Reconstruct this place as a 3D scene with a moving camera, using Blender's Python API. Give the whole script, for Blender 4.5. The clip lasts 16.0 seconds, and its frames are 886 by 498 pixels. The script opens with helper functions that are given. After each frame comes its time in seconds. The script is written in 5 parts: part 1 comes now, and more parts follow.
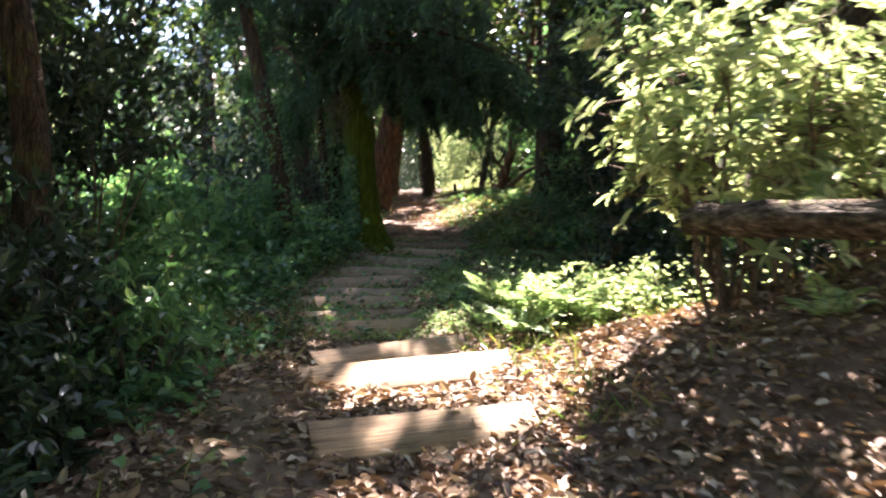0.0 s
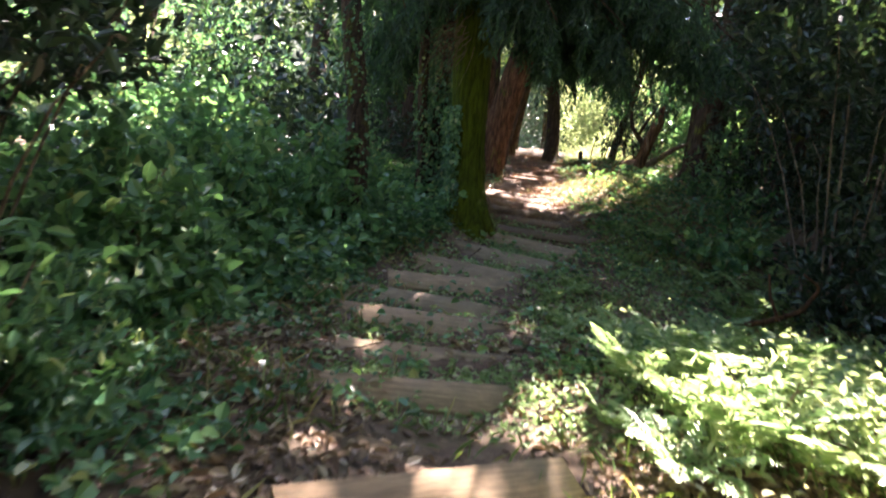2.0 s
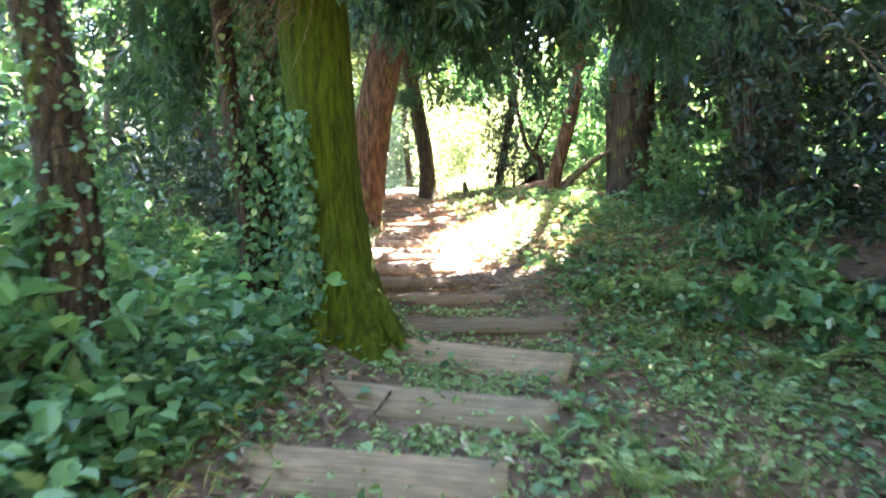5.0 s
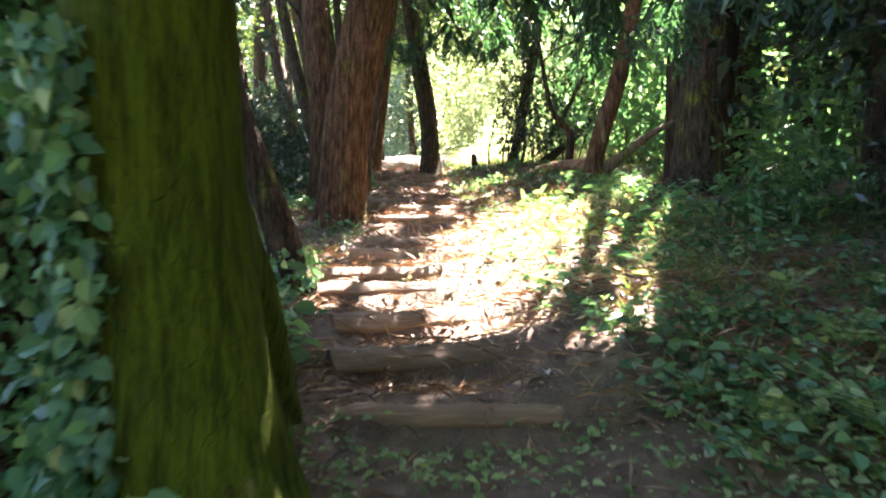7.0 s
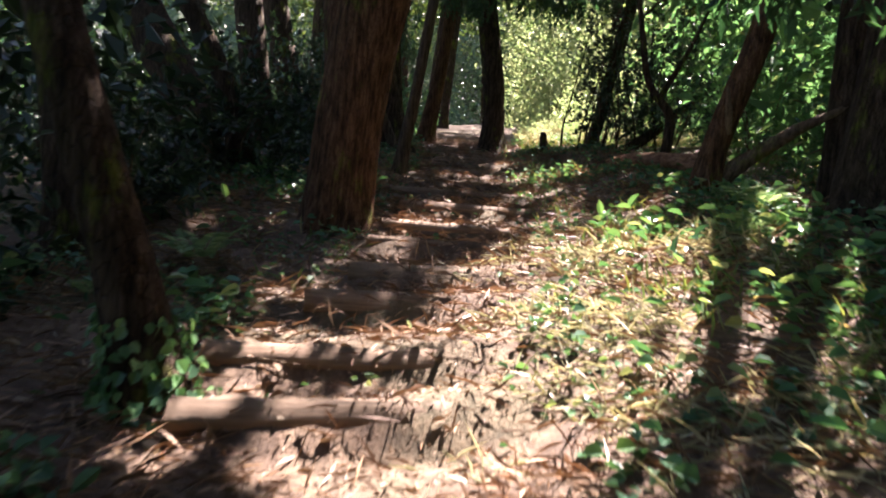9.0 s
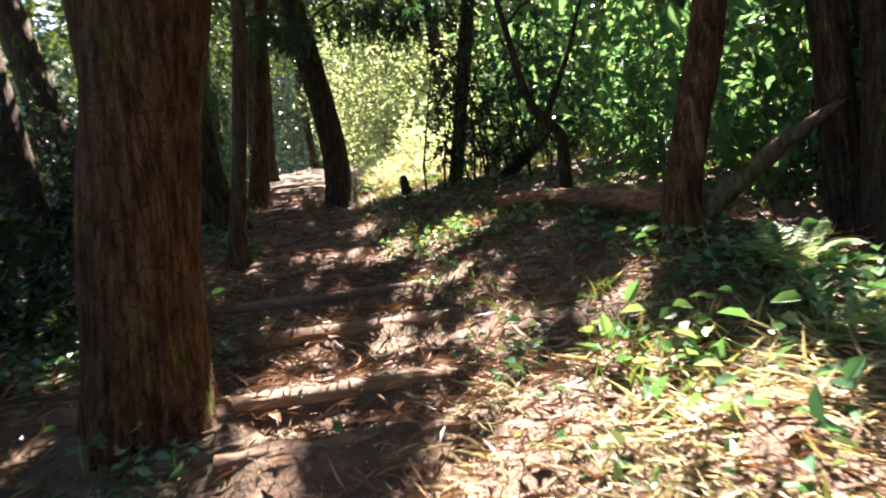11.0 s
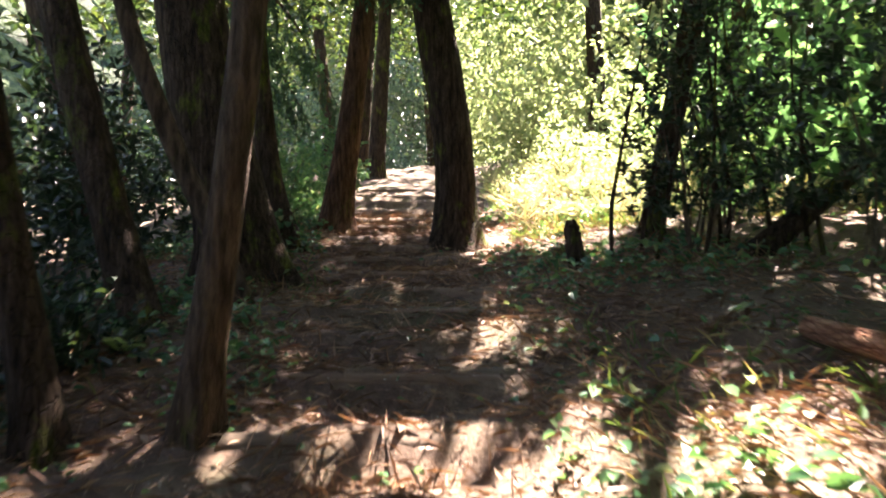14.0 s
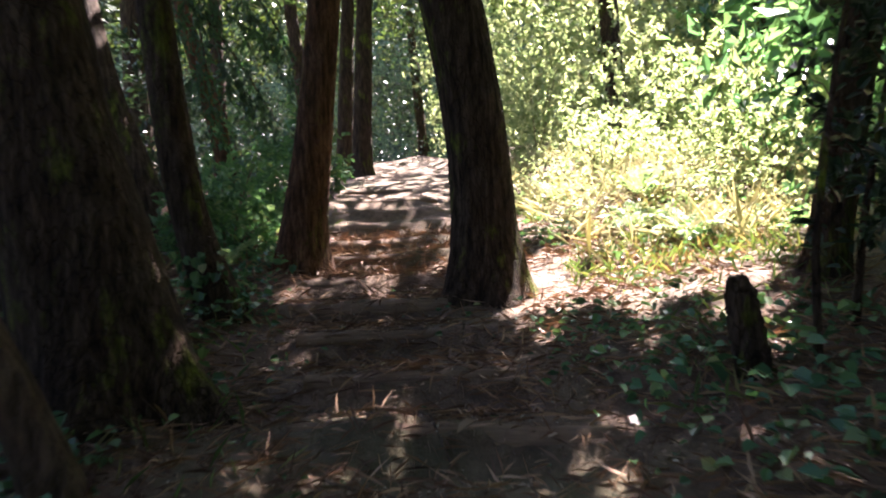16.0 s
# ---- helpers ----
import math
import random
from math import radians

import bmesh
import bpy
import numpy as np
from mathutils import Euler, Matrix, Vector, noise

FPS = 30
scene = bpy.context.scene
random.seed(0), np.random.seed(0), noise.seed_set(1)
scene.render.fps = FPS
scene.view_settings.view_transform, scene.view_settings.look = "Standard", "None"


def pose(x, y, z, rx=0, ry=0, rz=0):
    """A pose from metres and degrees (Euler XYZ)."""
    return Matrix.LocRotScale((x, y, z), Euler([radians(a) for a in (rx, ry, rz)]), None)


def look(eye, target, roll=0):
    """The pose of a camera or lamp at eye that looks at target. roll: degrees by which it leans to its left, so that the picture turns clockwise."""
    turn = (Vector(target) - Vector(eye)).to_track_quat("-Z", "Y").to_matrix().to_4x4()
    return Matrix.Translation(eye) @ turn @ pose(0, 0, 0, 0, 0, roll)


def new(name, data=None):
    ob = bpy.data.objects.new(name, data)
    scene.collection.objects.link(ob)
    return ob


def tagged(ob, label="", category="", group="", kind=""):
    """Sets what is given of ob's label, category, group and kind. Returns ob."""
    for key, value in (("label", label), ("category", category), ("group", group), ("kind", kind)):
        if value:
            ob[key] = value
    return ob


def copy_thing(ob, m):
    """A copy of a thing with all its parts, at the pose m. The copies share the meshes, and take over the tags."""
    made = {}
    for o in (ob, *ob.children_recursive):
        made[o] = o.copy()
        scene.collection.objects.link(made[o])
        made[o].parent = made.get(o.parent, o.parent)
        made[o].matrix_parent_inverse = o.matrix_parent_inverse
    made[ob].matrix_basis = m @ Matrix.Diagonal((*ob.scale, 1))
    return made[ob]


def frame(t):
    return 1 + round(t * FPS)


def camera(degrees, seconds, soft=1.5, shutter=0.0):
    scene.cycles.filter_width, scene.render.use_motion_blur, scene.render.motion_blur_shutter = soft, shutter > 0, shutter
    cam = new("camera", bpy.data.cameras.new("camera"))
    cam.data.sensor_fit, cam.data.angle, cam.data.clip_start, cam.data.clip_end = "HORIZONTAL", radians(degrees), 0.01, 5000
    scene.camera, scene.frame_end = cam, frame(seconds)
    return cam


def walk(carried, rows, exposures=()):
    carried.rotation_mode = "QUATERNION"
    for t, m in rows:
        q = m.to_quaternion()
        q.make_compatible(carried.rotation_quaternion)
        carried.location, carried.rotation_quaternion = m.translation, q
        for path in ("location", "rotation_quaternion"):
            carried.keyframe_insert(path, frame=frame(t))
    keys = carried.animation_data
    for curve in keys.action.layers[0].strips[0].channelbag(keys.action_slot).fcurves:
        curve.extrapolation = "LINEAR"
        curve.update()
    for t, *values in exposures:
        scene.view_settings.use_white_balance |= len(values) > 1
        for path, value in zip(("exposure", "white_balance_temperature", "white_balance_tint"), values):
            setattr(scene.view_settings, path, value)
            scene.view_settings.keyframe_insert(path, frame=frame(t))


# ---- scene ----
cam = camera(68.2, 16.0, soft=2.0, shutter=0.5)
METRES, EYE, TILT, LEAN, TURN = 21.0, 1.45, 4.0, 0.0, 0.0
ROWS = [
    (0.0, 0.0, 0.0, 0.0, 0.0, 0.0, -0.0),
    (0.5, 0.0011, 0.0273, 0.0061, 3.0, -2.54, -2.93),
    (1.0, -0.0009, 0.0564, 0.0116, 2.29, -5.11, -2.05),
    (1.5, -0.0016, 0.0868, 0.0147, 6.33, -7.12, -4.33),
    (2.0, -0.0048, 0.1158, 0.0189, 9.76, -4.74, -7.95),
    (2.5, -0.007, 0.1422, 0.0216, 7.64, -3.43, -7.43),
    (3.0, -0.0132, 0.1715, 0.0254, 9.47, -3.48, -8.14),
    (3.5, -0.0167, 0.1981, 0.0288, 7.79, -2.33, -6.72),
    (4.0, -0.0214, 0.2315, 0.0249, 5.5, 0.24, -4.31),
    (4.5, -0.029, 0.2656, 0.0241, 3.08, -3.68, -1.65),
    (5.0, -0.0317, 0.299, 0.0297, -1.7, -0.18, 0.76),
    (7.5, -0.0238, 0.4534, 0.0544, -1.46, -3.63, -0.72),
    (8.0, -0.018, 0.4817, 0.0582, -2.83, -1.88, -0.04),
    (8.5, -0.0175, 0.5087, 0.0631, -2.26, -5.44, 2.65),
    (9.0, -0.0125, 0.5402, 0.0671, 5.04, -6.37, -4.46),
    (9.5, -0.0156, 0.5665, 0.0759, 1.48, -2.3, -2.5),
    (12.0, -0.033, 0.7026, 0.0975, -12.25, -6.05, 7.39),
    (12.5, -0.0284, 0.7381, 0.1048, -9.5, -6.19, 4.19),
    (13.0, -0.0243, 0.7757, 0.1082, -1.4, -5.31, 1.43),
    (13.5, -0.0248, 0.8141, 0.112, 0.18, -5.94, 0.36),
    (14.0, -0.0273, 0.8516, 0.1168, 0.73, -3.88, -0.04),
    (14.5, -0.0294, 0.8846, 0.121, -0.03, -3.74, 0.2),
    (15.0, -0.0317, 0.9178, 0.1229, 0.5, -4.62, 2.21),
    (15.5, -0.0356, 0.9504, 0.1281, 1.22, -4.12, 1.84),
    (16.0, -0.0391, 0.9798, 0.1305, -0.17, -5.11, 2.31),
]
walk(cam, [(t, pose(0, 0, EYE, TILT, LEAN, TURN) @ pose(METRES * x, METRES * y, METRES * z, 90 + pitch, roll, yaw)) for t, x, y, z, yaw, pitch, roll in ROWS],
     exposures=[(0.0, 4.1, 6600, 26), (1.5, 4.2, 6600, 27), (2.0, 4.45, 6600, 27), (2.5, 5.3, 6650, 26), (3.5, 6.0, 6500, 25), (5.0, 6.35, 6550, 22), (7.5, 4.95, 6550, 23), (8.5, 4.0, 6450, 25), (9.5, 3.08, 6400, 26), (12.0, 4.35, 6900, 24), (13.0, 4.4, 6950, 24), (14.5, 4.3, 6850, 26), (15.0, 4.15, 6550, 27), (15.5, 4.0, 6350, 28), (16.0, 3.9, 6350, 28)])

# ---- world and sun ----
SUN_ELEV, SUN_AZ = radians(54), radians(27)          # azimuth turns right from the way ahead (+y)
SUN = Vector((math.sin(SUN_AZ) * math.cos(SUN_ELEV), math.cos(SUN_AZ) * math.cos(SUN_ELEV), math.sin(SUN_ELEV)))
world = bpy.data.worlds.new("sky")
scene.world = world
world.use_nodes = True
wn = world.node_tree
sky = wn.nodes.new("ShaderNodeTexSky")
sky.sky_type, sky.sun_disc = "NISHITA", False
sky.sun_elevation, sky.sun_rotation = SUN_ELEV, SUN_AZ
wn.links.new(sky.outputs[0], wn.nodes["Background"].inputs[0])
wn.nodes["Background"].inputs[1].default_value = 0.05
sun_data = bpy.data.lights.new("sun", "SUN")
sun_data.energy, sun_data.angle, sun_data.color = 5.0, radians(0.6), (1.0, 0.93, 0.82)
sun_lamp = new("sun", sun_data)
sun_lamp.matrix_world = look((0, 0, 40), Vector((0, 0, 40)) - SUN)


# ---- materials ----
def material(name):
    m = bpy.data.materials.new(name)
    m.use_nodes = True
    nt = m.node_tree
    return m, nt, nt.nodes["Principled BSDF"], nt.nodes["Material Output"]


def node(nt, kind, **values):
    n = nt.nodes.new(kind)
    for key, value in values.items():
        n.inputs[key.replace("_", " ")].default_value = value
    return n


def ramp(nt, source, stops):
    n = nt.nodes.new("ShaderNodeValToRGB")
    e = n.color_ramp.elements
    while len(e) < len(stops):
        e.new(0.5)
    for k, (p, c) in enumerate(stops):
        e[k].position, e[k].color = p, (*c, 1)
    nt.links.new(source, n.inputs[0])
    return n.outputs[0]


def blend(nt, factor, a, b, mode="MIX"):
    n = nt.nodes.new("ShaderNodeMix")
    n.data_type, n.blend_type = "RGBA", mode
    for socket, value in ((n.inputs[0], factor), (n.inputs[6], a), (n.inputs[7], b)):
        if isinstance(value, bpy.types.NodeSocket):
            nt.links.new(value, socket)
        else:
            socket.default_value = value if isinstance(value, float) else (*value, 1)
    return n.outputs[2]


def coords(nt, scale=(1, 1, 1), out="Object"):
    c, mp = nt.nodes.new("ShaderNodeTexCoord"), nt.nodes.new("ShaderNodeMapping")
    mp.inputs["Scale"].default_value = scale
    nt.links.new(c.outputs[out], mp.inputs[0])
    return mp.outputs[0]


def noise_tex(nt, vector, scale, detail=4.0, rough=0.6):
    n = node(nt, "ShaderNodeTexNoise", Scale=scale, Detail=detail, Roughness=rough)
    nt.links.new(vector, n.inputs["Vector"])
    return n.outputs[0]


def noise_colour(nt, vector, scale):
    n = node(nt, "ShaderNodeTexNoise", Scale=scale, Detail=2.0)
    nt.links.new(vector, n.inputs["Vector"])
    return n.outputs["Color"]


def bump(nt, bsdf, height, strength=0.5, distance=0.02):
    b = node(nt, "ShaderNodeBump", Strength=strength, Distance=distance)
    nt.links.new(height, b.inputs["Height"])
    nt.links.new(b.outputs[0], bsdf.inputs["Normal"])


def leaf_material(name, stops, lets_by=0.35, gloss=0.45, glow=(1.25, 1.2, 0.6)):
    """Leaves: each one its own tint, thin enough to let light through."""
    m, nt, p, out = material(name)
    g = nt.nodes.new("ShaderNodeNewGeometry")
    c = ramp(nt, g.outputs["Random Per Island"], stops)
    big = noise_tex(nt, coords(nt), 1.3, 3.0)
    c = blend(nt, 0.6, c, ramp(nt, big, [(0.3, (0.6, 0.62, 0.6)), (0.7, (1.25, 1.2, 1.1))]), "MULTIPLY")
    nt.links.new(c, p.inputs["Base Color"])
    p.inputs["Roughness"].default_value = gloss
    p.inputs["Specular IOR Level"].default_value = 0.5
    tr = nt.nodes.new("ShaderNodeBsdfTranslucent")
    nt.links.new(blend(nt, 1.0, c, glow, "MULTIPLY"), tr.inputs[0])
    mx = nt.nodes.new("ShaderNodeMixShader")
    mx.inputs[0].default_value = lets_by
    for k, s in ((1, p.outputs[0]), (2, tr.outputs[0])):
        nt.links.new(s, mx.inputs[k])
    nt.links.new(mx.outputs[0], out.inputs[0])
    return m


LEAF_CANOPY = leaf_material("canopy_leaf", [(0.0, (0.026, 0.052, 0.026)), (0.6, (0.043, 0.080, 0.029)), (1.0, (0.086, 0.120, 0.040))], 0.3)
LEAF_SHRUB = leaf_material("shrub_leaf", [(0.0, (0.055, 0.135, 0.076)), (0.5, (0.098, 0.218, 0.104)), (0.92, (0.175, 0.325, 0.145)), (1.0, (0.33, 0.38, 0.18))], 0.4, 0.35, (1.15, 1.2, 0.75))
# leaves in sun: the glare of sunlight is put into this paler colour
LEAF_SUNLIT = leaf_material("sunlit_leaf", [(0.0, (0.14, 0.21, 0.1)), (0.5, (0.27, 0.35, 0.185)), (1.0, (0.48, 0.52, 0.34))], 0.48, 0.3, (1.15, 1.15, 0.85))
# leaves in shade: the shade is put into this darker colour
LEAF_SHADED = leaf_material("shaded_leaf", [(0.0, (0.013, 0.031, 0.020)), (0.6, (0.023, 0.053, 0.031)), (1.0, (0.047, 0.081, 0.043))], 0.22, 0.35)
LEAF_IVY = leaf_material("ivy_leaf", [(0.0, (0.0421, 0.117, 0.0644)), (0.5, (0.0702, 0.182, 0.0897)), (0.9, (0.155, 0.286, 0.124)), (1.0, (0.351, 0.39, 0.208))], 0.25, 0.4)
LEAF_CONIFER = leaf_material("conifer_spray", [(0.0, (0.02, 0.05, 0.03)), (0.6, (0.036, 0.088, 0.046)), (1.0, (0.066, 0.135, 0.06))], 0.4, 0.6, (1.0, 1.2, 0.65))
LEAF_STRAW = leaf_material("dry_straw", [(0.0, (0.25, 0.27, 0.15)), (0.4, (0.44, 0.43, 0.28)), (1.0, (0.62, 0.6, 0.45))], 0.45, 0.5, (1.05, 1.0, 0.85))
LEAF_FERN = leaf_material("fern_leaf", [(0.0, (0.13, 0.22, 0.095)), (0.6, (0.22, 0.34, 0.15)), (1.0, (0.38, 0.49, 0.26))], 0.4, 0.5, (1.1, 1.12, 0.85))
LEAF_GRASS = leaf_material("grass_blade", [(0.0, (0.0648, 0.13, 0.043)), (0.6, (0.14, 0.22, 0.069)), (0.85, (0.281, 0.28, 0.121)), (1.0, (0.432, 0.33, 0.212))], 0.3, 0.5)
LEAF_DEAD = leaf_material("dead_leaf", [(0.0, (0.07, 0.042, 0.028)), (0.35, (0.15, 0.095, 0.06)), (0.7, (0.26, 0.18, 0.12)), (0.9, (0.4, 0.32, 0.24)), (1.0, (0.5, 0.46, 0.4))], 0.12, 0.6, (1.1, 0.9, 0.6))
LEAF_NEEDLE = leaf_material("dead_needles", [(0.0, (0.1, 0.052, 0.031)), (0.5, (0.23, 0.13, 0.075)), (1.0, (0.42, 0.27, 0.165))], 0.1, 0.6, (1.1, 0.9, 0.6))


def bark_material(name, dark, mid, light, moss=0.0, moss_colour=(0.09, 0.12, 0.012), stretch=(1, 1, 0.16), crack=0.6):
    m, nt, p, out = material(name)
    v = coords(nt, stretch)
    ridges = noise_tex(nt, v, 26.0, 5.0, 0.65)
    fine = noise_tex(nt, coords(nt, (1, 1, 0.4)), 90.0, 3.0)
    plates = node(nt, "ShaderNodeTexVoronoi", Scale=42.0, Randomness=1.0)
    plates.feature = "DISTANCE_TO_EDGE"
    wavy = blend(nt, 0.035, coords(nt, tuple(1.0 if k == 1 else 0.26 for k in stretch)), noise_colour(nt, coords(nt), 7.0))
    nt.links.new(wavy, plates.inputs["Vector"])
    cracks = ramp(nt, plates.outputs["Distance"], [(0.0, (0.0, 0.0, 0.0)), (0.09, (1, 1, 1))])
    c = ramp(nt, ridges, [(0.34, dark), (0.5, mid), (0.68, light)])
    c = blend(nt, crack, c, blend(nt, cracks, (0.3, 0.28, 0.26), (1.1, 1.1, 1.1)), "MULTIPLY")
    c = blend(nt, 0.5, c, ramp(nt, noise_tex(nt, coords(nt), 2.6, 4.0), [(0.3, (0.55, 0.55, 0.6)), (0.7, (1.2, 1.15, 1.05))]), "MULTIPLY")
    if moss:
        patch = ramp(nt, noise_tex(nt, coords(nt, (1, 1, 0.45)), 4.0, 5.0, 0.7), [(0.62 - 0.5 * moss, (0, 0, 0)), (0.78 - 0.5 * moss, (1, 1, 1))])
        green = blend(nt, fine, moss_colour, tuple(2.1 * k for k in moss_colour))
        green = blend(nt, 0.85, green, ramp(nt, ridges, [(0.36, (0.25, 0.28, 0.25)), (0.62, (1.2, 1.15, 1.0))]), 'MULTIPLY')
        c = blend(nt, patch, c, green)
    nt.links.new(c, p.inputs["Base Color"])
    p.inputs["Roughness"].default_value = 0.95
    p.inputs["Specular IOR Level"].default_value = 0.15
    both = nt.nodes.new("ShaderNodeMath")
    both.operation = "MULTIPLY_ADD"
    both.inputs[1].default_value = 0.25
    nt.links.new(fine, both.inputs[0])
    deep_cracks = nt.nodes.new("ShaderNodeMath")
    deep_cracks.operation = "MULTIPLY_ADD"
    deep_cracks.inputs[1].default_value = crack
    nt.links.new(cracks, deep_cracks.inputs[0])
    nt.links.new(ridges, deep_cracks.inputs[2])
    nt.links.new(deep_cracks.outputs[0], both.inputs[2])
    bump(nt, p, both.outputs[0], 0.9, 0.03)
    return m


BARK_RED = bark_material("red_bark", (0.03, 0.016, 0.01), (0.105, 0.053, 0.029), (0.2, 0.112, 0.064), 0.08, crack=0.5)
BARK_DARK = bark_material("dark_bark", (0.018, 0.012, 0.009), (0.055, 0.037, 0.026), (0.11, 0.076, 0.054), 0.12)
BARK_MOSS = bark_material("mossy_bark", (0.02, 0.016, 0.01), (0.06, 0.05, 0.025), (0.13, 0.1, 0.05), 0.78, (0.038, 0.052, 0.004), crack=0.2)
BARK_PALE = bark_material("pale_bark", (0.06, 0.042, 0.03), (0.15, 0.105, 0.07), (0.24, 0.175, 0.12), 0.12, crack=0.12)
BARK_SLIM = bark_material("slim_bark", (0.03, 0.021, 0.015), (0.085, 0.058, 0.04), (0.15, 0.105, 0.073), 0.05, crack=0.15)
BARK_LOG_OLD = bark_material('old_log', (0.03, 0.022, 0.016), (0.1, 0.078, 0.055), (0.24, 0.19, 0.14), 0.1, stretch=(0.14, 1, 1))
BARK_LOG_RED = bark_material('red_log', (0.11, 0.05, 0.032), (0.28, 0.14, 0.085), (0.42, 0.25, 0.16), stretch=(1, 0.14, 1))
BARK_STRAW = bark_material("straw_stalk", (0.2, 0.15, 0.1), (0.36, 0.29, 0.2), (0.5, 0.42, 0.31), crack=0.0)
BARK_GREY = bark_material("twig_bark", (0.06, 0.045, 0.035), (0.15, 0.115, 0.085), (0.27, 0.21, 0.16))


def timber_material(name, dark, mid, light, green):
    m, nt, p, out = material(name)
    rnd = nt.nodes.new("ShaderNodeObjectInfo")
    grain = noise_tex(nt, coords(nt, (0.45, 9, 9)), 7.0, 6.0, 0.72)
    c = ramp(nt, grain, [(0.3, dark), (0.5, mid), (0.72, light)])
    c = blend(nt, 1.0, c, ramp(nt, rnd.outputs["Random"], [(0.0, (0.72, 0.74, 0.72)), (1.0, (1.15, 1.05, 0.95))]), "MULTIPLY")
    stain = ramp(nt, noise_tex(nt, coords(nt), 3.2, 5.0, 0.7), [(0.45, (0, 0, 0)), (0.72, (0.75, 0.75, 0.75))])
    c = blend(nt, stain, c, green)
    nt.links.new(c, p.inputs["Base Color"])
    p.inputs["Roughness"].default_value = 0.85
    bump(nt, p, grain, 0.6, 0.01)
    return m


TIMBER = timber_material("weathered_plank", (0.065, 0.045, 0.028), (0.235, 0.17, 0.108), (0.4, 0.31, 0.2), (0.1, 0.085, 0.05))
TIMBER_OLD = timber_material("earthy_timber", (0.075, 0.05, 0.033), (0.165, 0.112, 0.076), (0.26, 0.185, 0.13), (0.13, 0.09, 0.06))


def ground_material():
    m, nt, p, out = material("forest_soil")
    v = coords(nt)
    broad, mid, fine = noise_tex(nt, v, 0.8, 4.0), noise_tex(nt, v, 9.0, 6.0, 0.7), noise_tex(nt, v, 55.0, 4.0, 0.7)
    c = ramp(nt, mid, [(0.28, (0.045, 0.028, 0.019)), (0.5, (0.115, 0.075, 0.05)), (0.72, (0.21, 0.15, 0.1))])
    c = blend(nt, 0.7, c, ramp(nt, fine, [(0.3, (0.5, 0.48, 0.46)), (0.7, (1.35, 1.3, 1.25))]), "MULTIPLY")
    c = blend(nt, ramp(nt, broad, [(0.5, (0, 0, 0)), (0.7, (0.5, 0.5, 0.5))]), c, (0.075, 0.085, 0.035))
    nt.links.new(c, p.inputs["Base Color"])
    p.inputs["Roughness"].default_value = 0.95
    mixed = nt.nodes.new("ShaderNodeMath")
    mixed.operation = "MULTIPLY_ADD"
    mixed.inputs[1].default_value = 0.5
    nt.links.new(fine, mixed.inputs[0])
    nt.links.new(mid, mixed.inputs[2])
    bump(nt, p, mixed.outputs[0], 0.9, 0.03)
    return m


SOIL = ground_material()


def far_wood_material():
    m, nt, p, out = material("far_wood")
    c = ramp(nt, noise_tex(nt, coords(nt), 1.6, 6.0, 0.75), [(0.35, (0.012, 0.028, 0.012)), (0.52, (0.05, 0.09, 0.03)), (0.7, (0.13, 0.18, 0.07))])
    nt.links.new(c, p.inputs["Base Color"])
    p.inputs["Roughness"].default_value = 0.9
    bump(nt, p, noise_tex(nt, coords(nt), 2.4, 5.0, 0.7), 1.0, 0.6)
    return m


FAR_WOOD = far_wood_material()

# ---- the lie of the land ----
rng = np.random.default_rng(11)
LATTICE = rng.random((8, 128, 128))


def vnoise(x, y, size, layer=0):
    """Smooth noise 0..1 over the plan, features about size metres."""
    x, y = np.asarray(x, float) / size + 1000, np.asarray(y, float) / size + 1000
    i, j = np.floor(x).astype(int), np.floor(y).astype(int)
    u, v = x - i, y - j
    u, v = u * u * (3 - 2 * u), v * v * (3 - 2 * v)
    g = LATTICE[layer]
    a, b, c, d = (g[(i + p) % 128, (j + q) % 128] for p, q in ((0, 0), (1, 0), (0, 1), (1, 1)))
    return (a * (1 - u) + b * u) * (1 - v) + (c * (1 - u) + d * u) * v


RISE_Y = (-40, -3, 0, 4, 6.8, 8.1, 9.1, 10, 13.2, 15.3, 16.6, 18.6, 20.3, 22, 24.4, 27.2, 42, 70)
RISE_Z = (-3, -0.4, 0.15, 0.92, 1.27, 1.5, 1.78, 2.05, 2.83, 3.25, 3.59, 4.0, 4.25, 4.6, 5.1, 5.6, 8.3, 10.5)
